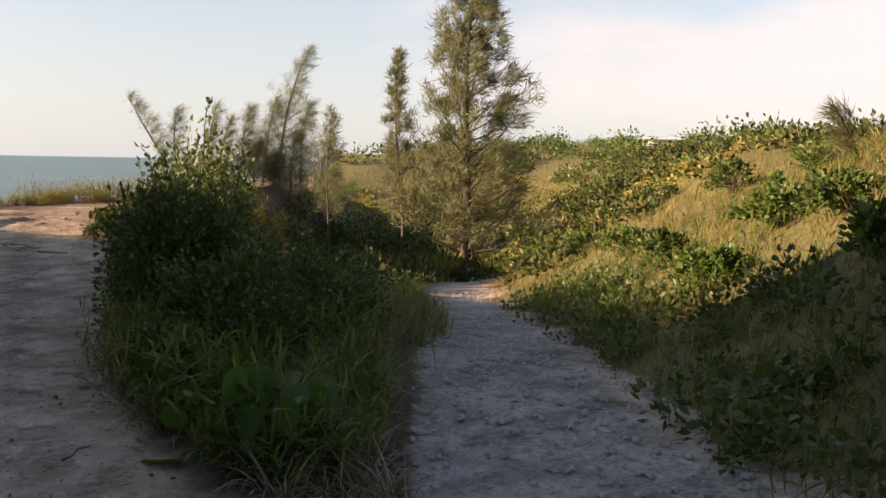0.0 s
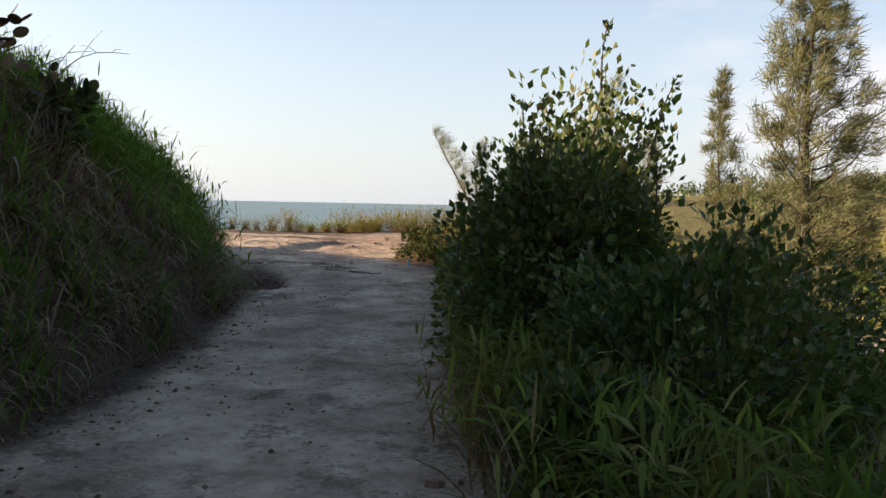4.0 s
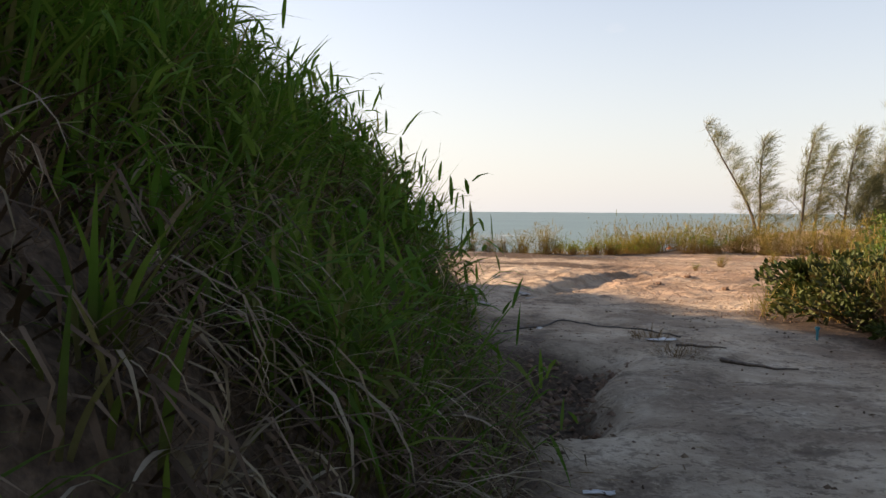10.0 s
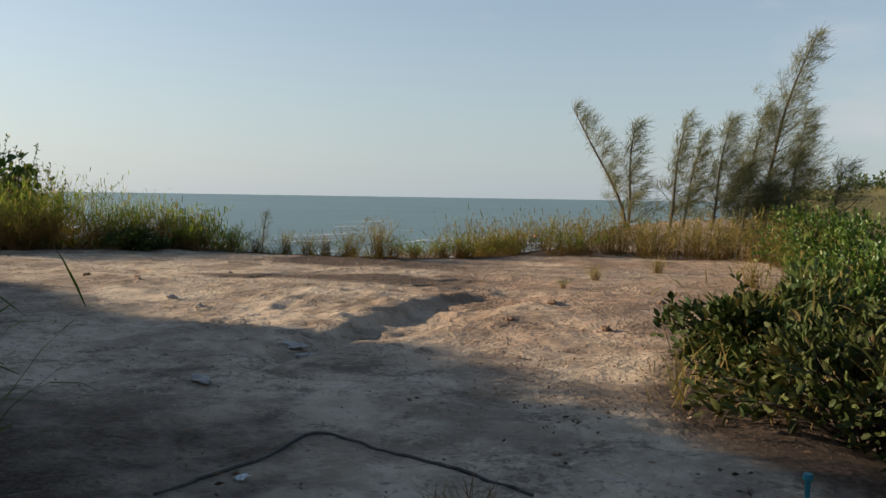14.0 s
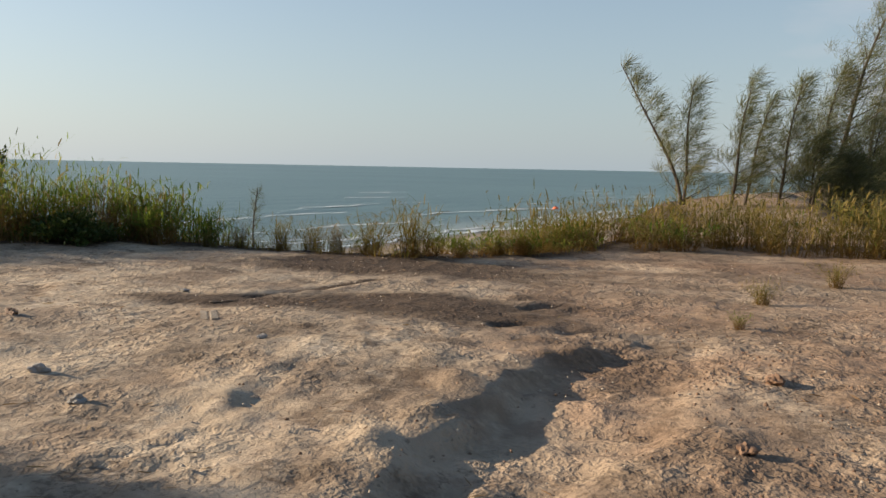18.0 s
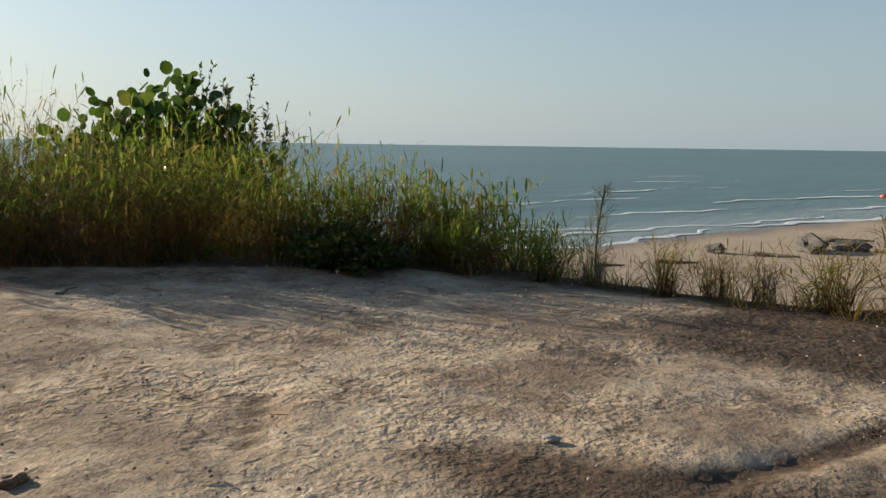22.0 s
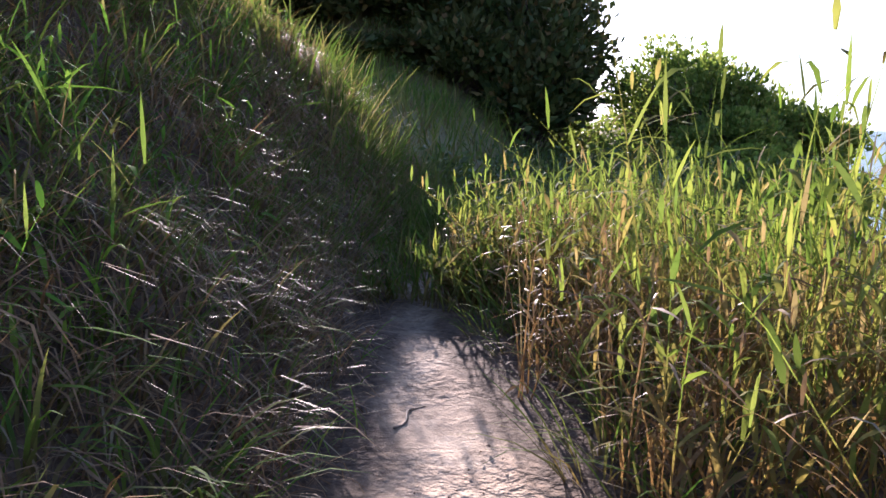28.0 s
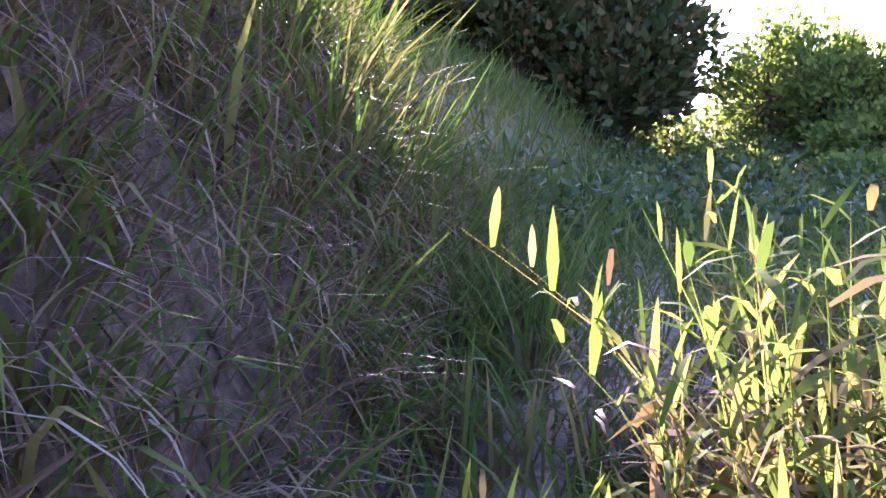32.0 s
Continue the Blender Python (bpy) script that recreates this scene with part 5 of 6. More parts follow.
for bx, by, bh, br, bm_, bl in ((0.05, 20.2, 0.75, 0.8, M_corner, "low glossy bush at the corner of the clearing"), (0.45, 18.6, 0.85, 0.9, M_corner, "dark glossy bush at the corner of the clearing"), (1.0, 17.2, 0.6, 0.7, M_corner, "dark bush where the path opens out"),
                                (1.2, 21.6, 0.9, 0.7, M_shrub, "dark-green bush among dry grass"), (1.8, 19.6, 1.1, 0.8, M_shrub, "taller green bush behind the low ones"), (2.4, 24.0, 1.1, 0.9, M_grape, "yellow-green bush on the inland edge"), (3.4, 27.6, 1.2, 1.0, M_grape, "yellow-green bush on the inland edge"), (4.0, 31.5, 1.4, 1.0, M_grape, "yellow-green bush beside the golden grass")):
    shrub("leafy_bush", (bx, by), bh, br, br, bm_, (0.1, 0.05), 3000, 60, bl, "bush", shoots=16, rag=(0.35, 1.25), clump=0.13)

# ---- shrubs on the bank and behind the hedge ----
for bx, by, tip in ((-3.75, 7.4, (0.35, 0.5, 1.25)), (-4.1, 8.2, (0.9, 0.6, 1.1)), (-3.6, 6.3, (0.2, -0.3, 1.0)), (-3.3, 5.2, (0.3, 0.4, 0.7))):
    twig = Heap()
    line = branch((0, 0, -0.1), tip, 0.12, 9)
    twig.take(tube(line, np.linspace(0.009, 0.003, 9), 5))
    for q in (3, 4, 5, 6, 7):
        twig.take(tube(branch(line[q], line[q] + rng.normal(scale=0.14, size=3) + (0, 0, 0.1), 0.1, 5), np.linspace(0.004, 0.0015, 5), 4))
    thing("dead_branch", twig.mesh("dead_branch"), M_stick, "thin bare branch sticking out of the bank", "branch", "bare branches on the bank", at=pose(bx, by, float(ground_z(bx, by))))

shrub("low_bush", (-11.05, 30.8), 0.5, 0.6, 0.4, M_shrub, (0.07, 0.04), 2600, 40, "low leafy bush at the foot of the reed hedge", "bush", shoots=4)
shrub("bank_shrub", (-5.7, 16.1), 1.5, 0.75, 0.75, M_shrub, (0.09, 0.045), 4200, 50, "dark leafy shrub on the shoulder of the bank", "shrub", shoots=10)
p = tufted(scatter(260, -6.2, -4.2, 15, 17.6, bank_keep(0.0, 1.3)), 3, 0.1)
stuff("shoulder_reeds", Heap().take(canes(p, 1.15, 0.42, 0.02, 7, 0.4)), M_grass, "long arching reeds on the shoulder of the bank")
shrub("sea_grape", (-3.95, 8.6), 2.85 - float(ground_z(-3.95, 8.6)), 0.42, 0.5, M_corner, (0.15, 0.11), 64, 16, "sea-grape shrub with round leaves on top of the bank", "shrub", big=True, shoots=4)
shrub("sea_grape", (-4.4, 7.0), 1.35, 0.75, 1.2, M_brown, (0.14, 0.09), 300, 40, "half-withered shrub hanging over the bank", "shrub", big=True, shoots=4)
shrub("sea_grape", (-19.3, 36.0), 2.98 - float(ground_z(-19.3, 36.0)), 3.8, 1.7, M_grape, (0.23, 0.21), 6600, 240, "big sea-grape shrub with round leathery leaves", "shrub", big=True, shoots=2, clump=0.12, rag=(0.45, 1.0))
root = thing("twiggy_shrub", None, None, "dark twiggy shrub with upright leafy sprigs beside the sea-grape", "shrub", at=pose(-17.9, 36.9, float(ground_z(-17.9, 36.9))))
twigs_, pos, along = Heap(), [], []
for k in range(140):
    a, r, up = rng.uniform(0, 2 * np.pi), math.sqrt(rng.random()), rng.uniform(0.72, 1.0)
    tip = np.array([math.cos(a) * r * 1.7, math.sin(a) * r * 1.2, (4.05 - float(ground_z(-17.9, 36.9))) * (up - 0.2 * r * up)])
    line = branch((tip[0] * 0.15, tip[1] * 0.15, -0.1), tip, -0.04, 8)
    twigs_.take(tube(line, np.linspace(0.02, 0.005, 8), 4))
    w = 0.4 + 0.6 * rng.random(95)
    q = np.stack([np.interp(w, np.linspace(0, 1, 8), line[:, j]) for j in range(3)], 1)
    pos.append(q)
    along.append(rng.normal(scale=0.7, size=(95, 3)) + (0, 0, 0.6))
piece("branching", twigs_.mesh("branching"), M_bark, root, kind="stuff")
piece("foliage", Heap().take(small_leaves(np.concatenate(pos), np.concatenate(along), 0.13, 0.05)).mesh("foliage"), M_shrub, root, kind="stuff")
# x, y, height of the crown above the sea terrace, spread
# light is in the leaf colour: dark for backlit crowns, pale for sunlit ones
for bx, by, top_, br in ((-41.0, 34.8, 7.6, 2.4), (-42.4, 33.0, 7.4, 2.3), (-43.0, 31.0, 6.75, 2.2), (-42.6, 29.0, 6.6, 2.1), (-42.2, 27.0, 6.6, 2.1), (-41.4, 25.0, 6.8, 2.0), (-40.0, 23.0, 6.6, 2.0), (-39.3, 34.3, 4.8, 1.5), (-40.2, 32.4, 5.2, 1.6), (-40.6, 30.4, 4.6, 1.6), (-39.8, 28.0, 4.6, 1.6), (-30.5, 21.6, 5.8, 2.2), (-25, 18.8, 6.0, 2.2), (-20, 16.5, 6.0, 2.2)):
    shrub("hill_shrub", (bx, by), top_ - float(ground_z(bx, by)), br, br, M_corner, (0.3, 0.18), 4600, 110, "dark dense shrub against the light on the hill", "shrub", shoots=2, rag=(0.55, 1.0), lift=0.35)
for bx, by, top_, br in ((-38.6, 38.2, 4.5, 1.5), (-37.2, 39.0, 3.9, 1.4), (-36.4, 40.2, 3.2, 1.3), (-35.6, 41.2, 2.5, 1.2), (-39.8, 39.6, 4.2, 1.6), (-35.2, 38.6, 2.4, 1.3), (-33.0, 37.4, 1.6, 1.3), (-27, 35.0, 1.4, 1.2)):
    shrub("hill_shrub", (bx, by), max(top_ - float(ground_z(bx, by)), 0.8), br, br, M_sunlit, (0.16, 0.1), 4000, 70, "light-green sunlit shrub on the coastal hill", "shrub", shoots=14, rag=(0.6, 1.1))

# ---- casuarinas ----
casuarina((19.4, 44.8, float(ground_z(19.4, 44.8))), 20.5, (0.02, 0), (0.3, 0.05, 0.2), 95, 250, (0.66, 0.04), 0.06, 0.29, 0.33, "tall casuarina tree standing by the end of the lower lane", 0.45, 5)
casuarina((16.2, 47.5, float(ground_z(16.2, 47.5))), 14.5, (-0.04, 0), (0.1, 0.0, 0.35), 46, 110, (0.6, 0.03), 0.2, 0.15, 0.12, "slender casuarina tree beside the tall one", 0.7, 6)
z_ = float(ground_z(9.6, 39.2))
casuarina((9.6, 39.2, z_), 5.0 - z_, (0.03, 0), (0.3, 0.0, 0.3), 34, 80, (0.45, 0.018), 0.35, 0.22, 0.07, "slender casuarina tree in the valley", 0.8, 5)
for cx, cy, tip, clean, cb, cwide in ((2.3, 56.5, 6.6, (-0.46, 0), 30, 0.22), (2.4, 56.8, 5.9, (0.04, 0), 26, 0.22), (4.6, 57.5, 6.2, (0.12, 0), 30, 0.18), (5.4, 58.5, 5.4, (0.2, 0), 30, 0.2), (7.0, 59, 6.3, (0.14, 0), 44, 0.2),
                                        (8.8, 60, 7.0, (0.16, 0), 54, 0.24), (9.8, 61, 11.0, (0.25, 0), 74, 0.2), (12.0, 63, 7.0, (0.1, 0), 60, 0.3), (7.8, 57, 3.6, (0.1, 0), 50, 0.4), (10.6, 58.5, 4.4, (0.1, 0), 54, 0.42), (12.8, 59, 3.8, (0.1, 0), 50, 0.42), (9.2, 57, 2.6, (0.1, 0), 46, 0.5)):
    cz = float(ground_z(cx, cy))
    casuarina((cx, cy, cz), tip - cz, clean, (0.55, 0.0, 0.2), int(cb * 0.8), 74, (0.7, 0.014), 0.06, cwide * 1.35, rise=0.6, knots_=7)
casuarina((-9.2, 34.2, float(ground_z(-9.2, 34.2))), 1.5 - float(ground_z(-9.2, 34.2)), (0.04, 0), (0.15, 0, 0.3), 22, 26, (0.17, 0.004), 0.35, 0.16, 0.012, "thin feathery casuarina seedling on the rim")
casuarina((13.4, 7.4, float(ground_z(13.4, 7.4))), 1.15, (-0.7, -0.1), (-0.8, 0, 0.1), 26, 40, (0.3, 0.01), 0.1, 0.5, 0.03, "small wind-bent casuarina sapling on the hillside")

# ---- the hillside and the valley inland ----
def scrub_mass(name, centres, radius, height_, count, leaf, mat, label):
    """Far scrub: many uneven leafy clumps that nobody could count."""
    k = len(centres)
    r = radius * rng.uniform(0.6, 1.4, k)
    th, ph = rng.uniform(0, 2 * np.pi, (k, count)), np.arccos(rng.uniform(-0.1, 1, (k, count)))
    rr = rng.uniform(0.55, 1.05, (k, count)) * (1 + 0.25 * np.sin(3 * th + ph * 4 + rng.uniform(0, 6, (k, 1))))
    d = np.stack([np.sin(ph) * np.cos(th), np.sin(ph) * np.sin(th), np.cos(ph) * height_], -1) * rr[..., None]
    pos = (centres[:, None] + d * r[:, None, None]).reshape(-1, 3)
    return stuff(name, Heap().take(small_leaves(pos, d.reshape(-1, 3) + rng.normal(scale=0.5, size=(k * count, 3)), leaf, leaf * 0.6)), mat, label, "scrub")


far = lambda x, y: ((-line_distance(x, y, EAST) > 3) & (line_distance(x, y, RIM) < 0)).astype(float)
open_lane = lambda x, y: (np.abs(lane_coords(x, y)[1] - lane_centre(lane_coords(x, y)[0])) > 2.2) | (lane_coords(x, y)[0] > 50)

def hill_keep(x, y):
    s, n = lane_coords(x, y)
    return ((n > lane_centre(s) + 0.95 + 0.2 * fbm(x, y, 1.1, 4)) & (s > -3)).astype(float)


p = scatter(15000, 2, 26, -8, 30, lambda x, y: hill_keep(x, y) * np.clip(1.3 - np.hypot(x - 5, y - 3) / 26, 0.12, 1))
dry_side = fbm(p[:, 0], p[:, 1], 0.6, 5) + 0.6 * smooth((2.6 - (lane_coords(p[:, 0], p[:, 1])[1] - lane_centre(lane_coords(p[:, 0], p[:, 1])[0]))) / 1.6) > -0.05
stuff("hillside_straw", Heap().take(blades(tufted(p[dry_side], 3, 0.14), 0.42, 0.014, 0.45, 0.6)), M_gold, "dry brown and golden grass on the hillside")
p = p[~dry_side]
stuff("hillside_grass", Heap().take(blades(tufted(p, 3, 0.14), 0.46, 0.017, 0.4, 0.5)), M_meadow, "knee-high grass, green and straw-coloured, on the hillside")
p = tufted(scatter(1500, 2, 14, -8, 14, lambda x, y: hill_keep(x, y) * ((lane_coords(x, y)[1] - lane_centre(lane_coords(x, y)[0])) < 7)), 3, 0.12)
stuff("lane_weeds", Heap().take(canes(p, 0.5 + 0.15 * fbm(p[:, 0], p[:, 1], 1.0, 4), 0.26, 0.024, 5, 0.45)), M_grass, "broad-bladed weeds beside the gravel lane")
p = scatter(480, 2, 14, -4, 14, lambda x, y: hill_keep(x, y) * ((lane_coords(x, y)[1] - lane_centre(lane_coords(x, y)[0])) < 3.2) * smooth(0.8 + fbm(x, y, 0.7, 3)))
scrub_mass("lane_scrub", p, 0.42, 0.95, 110, 0.11, M_shrub, "dark low scrub at the foot of the hillside beside the lane")
p = scatter(900, 4, 40, 22, 85, lambda x, y: far(x, y) * open_lane(x, y))
scrub_mass("valley_tussocks", p, 0.7, 0.75, 36, 0.26, M_meadow, "rough golden tussocks over the valley floor")
p = scatter(4500, 4, 90, 5, 120, lambda x, y: ((-line_distance(x, y, EAST) > 4) & (line_distance(x, y, RIM) < 1) & (np.hypot(x, y) > 20) & ((np.abs(lane_coords(x, y)[1] - lane_centre(lane_coords(x, y)[0])) > 1.3) | (lane_coords(x, y)[0] > 48))).astype(float))
stuff("valley_grass", Heap().take(blades(tufted(p, 4, 0.4), 0.6, 0.05, 0.5, 0.5, None, 2)), M_meadow, "rough grass over the valley and the far slopes")


p = scatter(900, 4, 45, 18, 74, lambda x, y: far(x, y) * open_lane(x, y) * smooth(0.85 + fbm(x, y, 0.2, 6)))
p = np.concatenate([p, scatter(330, 2, 16, 26, 72, lambda x, y: ((-line_distance(x, y, EAST) > 2) & (line_distance(x, y, RIM) < 0)) * open_lane(x, y) * smooth(0.7 + fbm(x, y, 0.3, 9)))])
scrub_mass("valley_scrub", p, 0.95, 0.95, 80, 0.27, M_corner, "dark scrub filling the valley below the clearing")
in_view = lambda x, y: (np.abs(np.degrees(np.arctan2(x - 0.9, y + 5)) - 33.3) > 1.7) | (np.hypot(x - 0.9, y + 5) > 112)
p = scatter(640, 5, 160, 50, 190, lambda x, y: in_view(x, y) * far(x, y) * (np.hypot(x, y) > 55) * smooth(0.45 + fbm(x, y, 0.08, 3)))
scrub_mass("ridge_scrub", p, 2.0, 0.9, 160, 0.42, M_shrub, "woody scrub on the far ridge")
p = scatter(170, 5, 120, 45, 190, lambda x, y: in_view(x, y) * far(x, y) * (np.hypot(x, y) > 55))
scrub_mass("bright_scrub", p, 1.7, 0.8, 190, 0.34, M_grape, "sunlit light-green scrub on the far slopes")
for k, (az, dist, bh, br) in enumerate(((34, 17, 0.9, 0.8), (37, 13, 1.0, 0.8), (41, 14.5, 1.1, 0.9), (44.5, 13, 0.9, 0.8), (31.5, 22, 1.2, 1.1), (28.5, 28, 1.3, 1.2), (38, 24, 1.2, 1.1), (43, 21, 1.0, 1.0), (26.5, 36, 1.9, 1.7), (33, 32, 1.5, 1.4), (47, 10, 0.8, 0.7), (25, 43, 2.0, 1.8))):
    bx, by = 0.9 + math.sin(radians(az)) * dist, -5 + math.cos(radians(az)) * dist
    bh, br = bh * 0.62, br * 0.6
    shrub("hillside_shrub", (bx, by), bh, br, br, M_grape if k % 3 else M_shrub, (0.11, 0.07), 700, 34, "yellow-green broad-leaved shrub on the hillside" if k % 3 else "dark-green shrub on the hillside", "shrub", shoots=8)

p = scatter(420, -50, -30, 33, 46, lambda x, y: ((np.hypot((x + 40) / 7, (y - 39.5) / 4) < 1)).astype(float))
scrub_mass("mound_scrub", p, 0.6, 0.8, 80, 0.17, M_sunlit, "scrub in light sunlit green over the mound at the end of the hill")
p = scatter(230, -40, -26, 28, 42, lambda x, y: ((line_distance(x, y, FOOT) < 0.4) & (line_distance(x, y, RIM) < 0.5)).astype(float))
scrub_mass("end_scrub", p, 0.7, 0.9, 120, 0.13, M_shrub, "dark scrub closing the far end of the track")
p = scatter(420, -44, -8, 14, 34, lambda x, y: ((line_distance(x, y, FOOT) > 3.0) & (line_distance(x, y, FOOT) < 9) & ((y > 29.5) | (y < 21.5))).astype(float))
scrub_mass("hill_scrub", p, 0.75, 0.7, 130, 0.14, M_shrub, "dark scrub along the crest of the hill")
# sword-leaved plants at the foot of the big tree
sword = clump_mesh("sword_leaf_plant", 40, 1.9, 0.13, 0.15, 0.35, 0.25, 4)
for k, (bx, by) in enumerate(((17.2, 42.0), (16.2, 43.2), (18.0, 43.4), (20.6, 43.0), (21.8, 44.4), (15.2, 44.4))):
    thing("sword_leaf_plant", sword, M_reed, "stiff sword-leaved plant at the foot of the tree", "plant", "sword-leaved plants", at=pose(bx, by, float(ground_z(bx, by)), 0, 0, k * 71))

# ---- breakers on the shore ----
fine = np.concatenate([np.linspace(a, b, 150, endpoint=False) for a, b in zip(SHORE[2:8], SHORE[3:9])])
way = unit(np.gradient(fine, axis=0))
for _ in range(400):
    way = unit(np.concatenate([way[:1], (way[:-2] + way[1:-1] * 2 + way[2:]) / 4, way[-1:]]))
outward = np.stack([-way[:, 1], way[:, 0]], 1)
for k, (dist, wide, gap) in enumerate(((0.4, 1.1, -0.7), (4.0, 0.6, -0.1), (8.5, 0.9, -0.1), (14.5, 0.8, 0.1), (22, 1.2, 0.05), (32, 1.1, 0.2), (46, 1.3, 0.3), (68, 1.4, 0.4), (90, 1.6, 0.45))):
    run = np.arange(len(fine)) * 0.25
    wob = 1.1 * np.sin(run * 0.14 + k * 2) + 0.5 * np.sin(run * 0.46 + k) + 0.3 * np.sin(run * 1.2 + 2 * k)
    c = fine + outward * (dist + wob)[:, None]
    far_on = np.concatenate([[0], np.cumsum(np.hypot(*np.diff(c, axis=0).T))])
    thick = wide * np.clip(0.55 * np.sin(far_on * 0.07 + k * 3) + 0.25 * np.sin(far_on * 0.23 + k) + 0.12 * np.sin(far_on * 0.93) + 0.08 - gap, 0, 1.2)
    rows_ = [c + outward * (o * thick)[:, None] for o in (-0.9, -0.3, 0.25, 0.5)]
    thick = np.minimum(thick, 1.0)
    zs = [SEA_Z + 0.07 + 0 * thick, SEA_Z + 0.085 + 0 * thick, SEA_Z + 0.09 + 0.05 * thick, SEA_Z + 0.05 + 0 * thick]
    V = np.stack([np.column_stack([r, z]) for r, z in zip(rows_, zs)], 1)
    ok = thick > 0.05
    q = [[4 * i + j, 4 * i + j + 1, 4 * i + j + 5, 4 * i + j + 4] for i in range(len(c) - 1) if ok[i] and ok[i + 1] and 0.01 < far_on[i + 1] - far_on[i] < 6 for j in range(3)]
    if q:
        thing("breaker", raw_mesh("breaker", V.reshape(-1, 3), None, q, None, True), M_foam, "white line of breaking surf", "wave", "breakers", kind="stuff")

# ---- loose things on the ground ----
def on_ground(x, y, up=0.0, rz=0.0, ry=0.0):
    return pose(x, y, float(ground_z(x, y)) + up, 0, ry, rz)


def stick(name, x, y, length, radius, rz, mat, label, bend=0.06):
    t = np.linspace(-0.5, 0.5, 8)
    c, s = math.cos(radians(rz)), math.sin(radians(rz))
    off = bend * length * np.sin(t * 7 + x)
    px, py = x + c * t * length - s * off, y + s * t * length + c * off
    pz = ground_z(px, py) + radius * 0.8
    line = np.stack([px - x, py - y, pz - float(ground_z(x, y))], 1)
    return thing(name, Heap().take(tube(line, radius * (1.1 - 0.7 * (t + 0.5)), 6)).mesh(name, True), mat, label, "stick", at=on_ground(x, y))


# the dark hose half sunk in the sand
hose_x, hose_y = np.array([-3.75, -3.55, -3.28, -2.9, -2.55, -2.2, -1.85]), np.array([16.6, 17.0, 18.0, 17.75, 17.5, 17.2, 17.0])
t = np.linspace(0, 6, 40)
hx, hy = np.interp(t, range(7), hose_x), np.interp(t, range(7), hose_y)
for _ in range(6):
    hx[1:-1], hy[1:-1] = (hx[:-2] + 2 * hx[1:-1] + hx[2:]) / 4, (hy[:-2] + 2 * hy[1:-1] + hy[2:]) / 4
line = np.stack([hx, hy, ground_z(hx, hy) + 0.006], 1)
thing("hose", Heap().take(tube(line - line[0], 0.011, 6)).mesh("hose", True), M_rope, "old dark hose lying half sunk in the sand", "hose", at=pose(*line[0]))

for x, y, sx, sy, sz, mat, label in (
        (-4.56, 19.1, 0.3, 0.12, 0.05, M_stone, "flat pale stone in the shaded sand"), (-4.3, 20.8, 0.3, 0.18, 0.06, M_stone, "flat pale stone beside the gully"),
        (-4.05, 20.5, 0.34, 0.16, 0.06, M_stone, "long flat stone beside the gully"), (-6.72, 23.3, 0.14, 0.09, 0.06, M_stone, "small pale stone on the sand"),
        (-6.1, 22.75, 0.1, 0.08, 0.06, M_stone, "small white stone on the sand"), (-13.2, 27.28, 0.18, 0.14, 0.07, M_clod, "crumbling brown clod of earth on pale sand"),
        (-13.05, 27.2, 0.13, 0.1, 0.05, M_clod, "small brown clod beside the larger one"), (-8.0, 24.9, 0.14, 0.1, 0.07, M_clod, "brown clod on the sand"),
        (-9.0, 25.2, 0.12, 0.1, 0.06, M_clod, "brown clod on the sand"), (-1.7, 24.1, 0.16, 0.12, 0.08, M_clod, "brown clod in the gully"),
        (-2.2, 22.6, 0.12, 0.1, 0.07, M_clod, "brown clod in the gully"), (0.23, 3.9, 0.12, 0.07, 0.05, M_clod, "dark pebble beside the bush"),
        (-5.6, 24.6, 0.1, 0.08, 0.05, M_stone, "small pale stone on the sand"), (-7.3, 26.9, 0.12, 0.07, 0.04, M_stone, "small pale stone on the sand"),
        (-1.1, 22.3, 0.12, 0.1, 0.07, M_clod, "brown clod at the clearing's edge"), (-0.2, 24.4, 0.1, 0.1, 0.06, M_clod, "brown clod at the clearing's edge")):
    name = "stone" if mat is M_stone else "clod"
    thing(name, lump(name, (sx, sy, sz), 0.3 if mat is M_stone else 0.32, x, 3), mat, label, name, at=on_ground(x, y, sz * 0.28, x * 50))

for x, y, length, radius, rz, label in ((-14.67, 28.15, 0.5, 0.014, 160, "dark stick on the shaded sand"), (-14.0, 28.0, 0.42, 0.016, 20, "curved dark stick on the sand"), (-12.4, 28.3, 0.45, 0.012, 120, "dark stick under the hedge"),
                                        (-1.65, 16.2, 0.5, 0.016, 10, "grey stick lying on the path"), (-1.2, 15.3, 0.7, 0.02, -25, "weathered branch lying on the path"), (-2.06, 20.7, 0.3, 0.012, -40, "pale stick on the sand"),
                                        (-0.6, -0.4, 0.5, 0.012, 15, "dark twig lying on the path"), (0.3, 1.9, 0.35, 0.01, 60, "dark twig lying on the path"), (-15.9, 26.2, 0.5, 0.01, 130, "pale reed stem on the sunlit sand"),
                                        (-16.4, 27.2, 0.45, 0.008, 100, "dark twig across the track"), (-17.3, 27.05, 0.5, 0.009, 70, "dark twig across the track"), (-18.4, 27.3, 0.4, 0.008, 150, "dark twig across the track"), (-6.6, 26.3, 0.3, 0.01, 35, "pale straw stem on the sand")):
    stick("stick", x, y, length, radius, rz, M_stick, label)


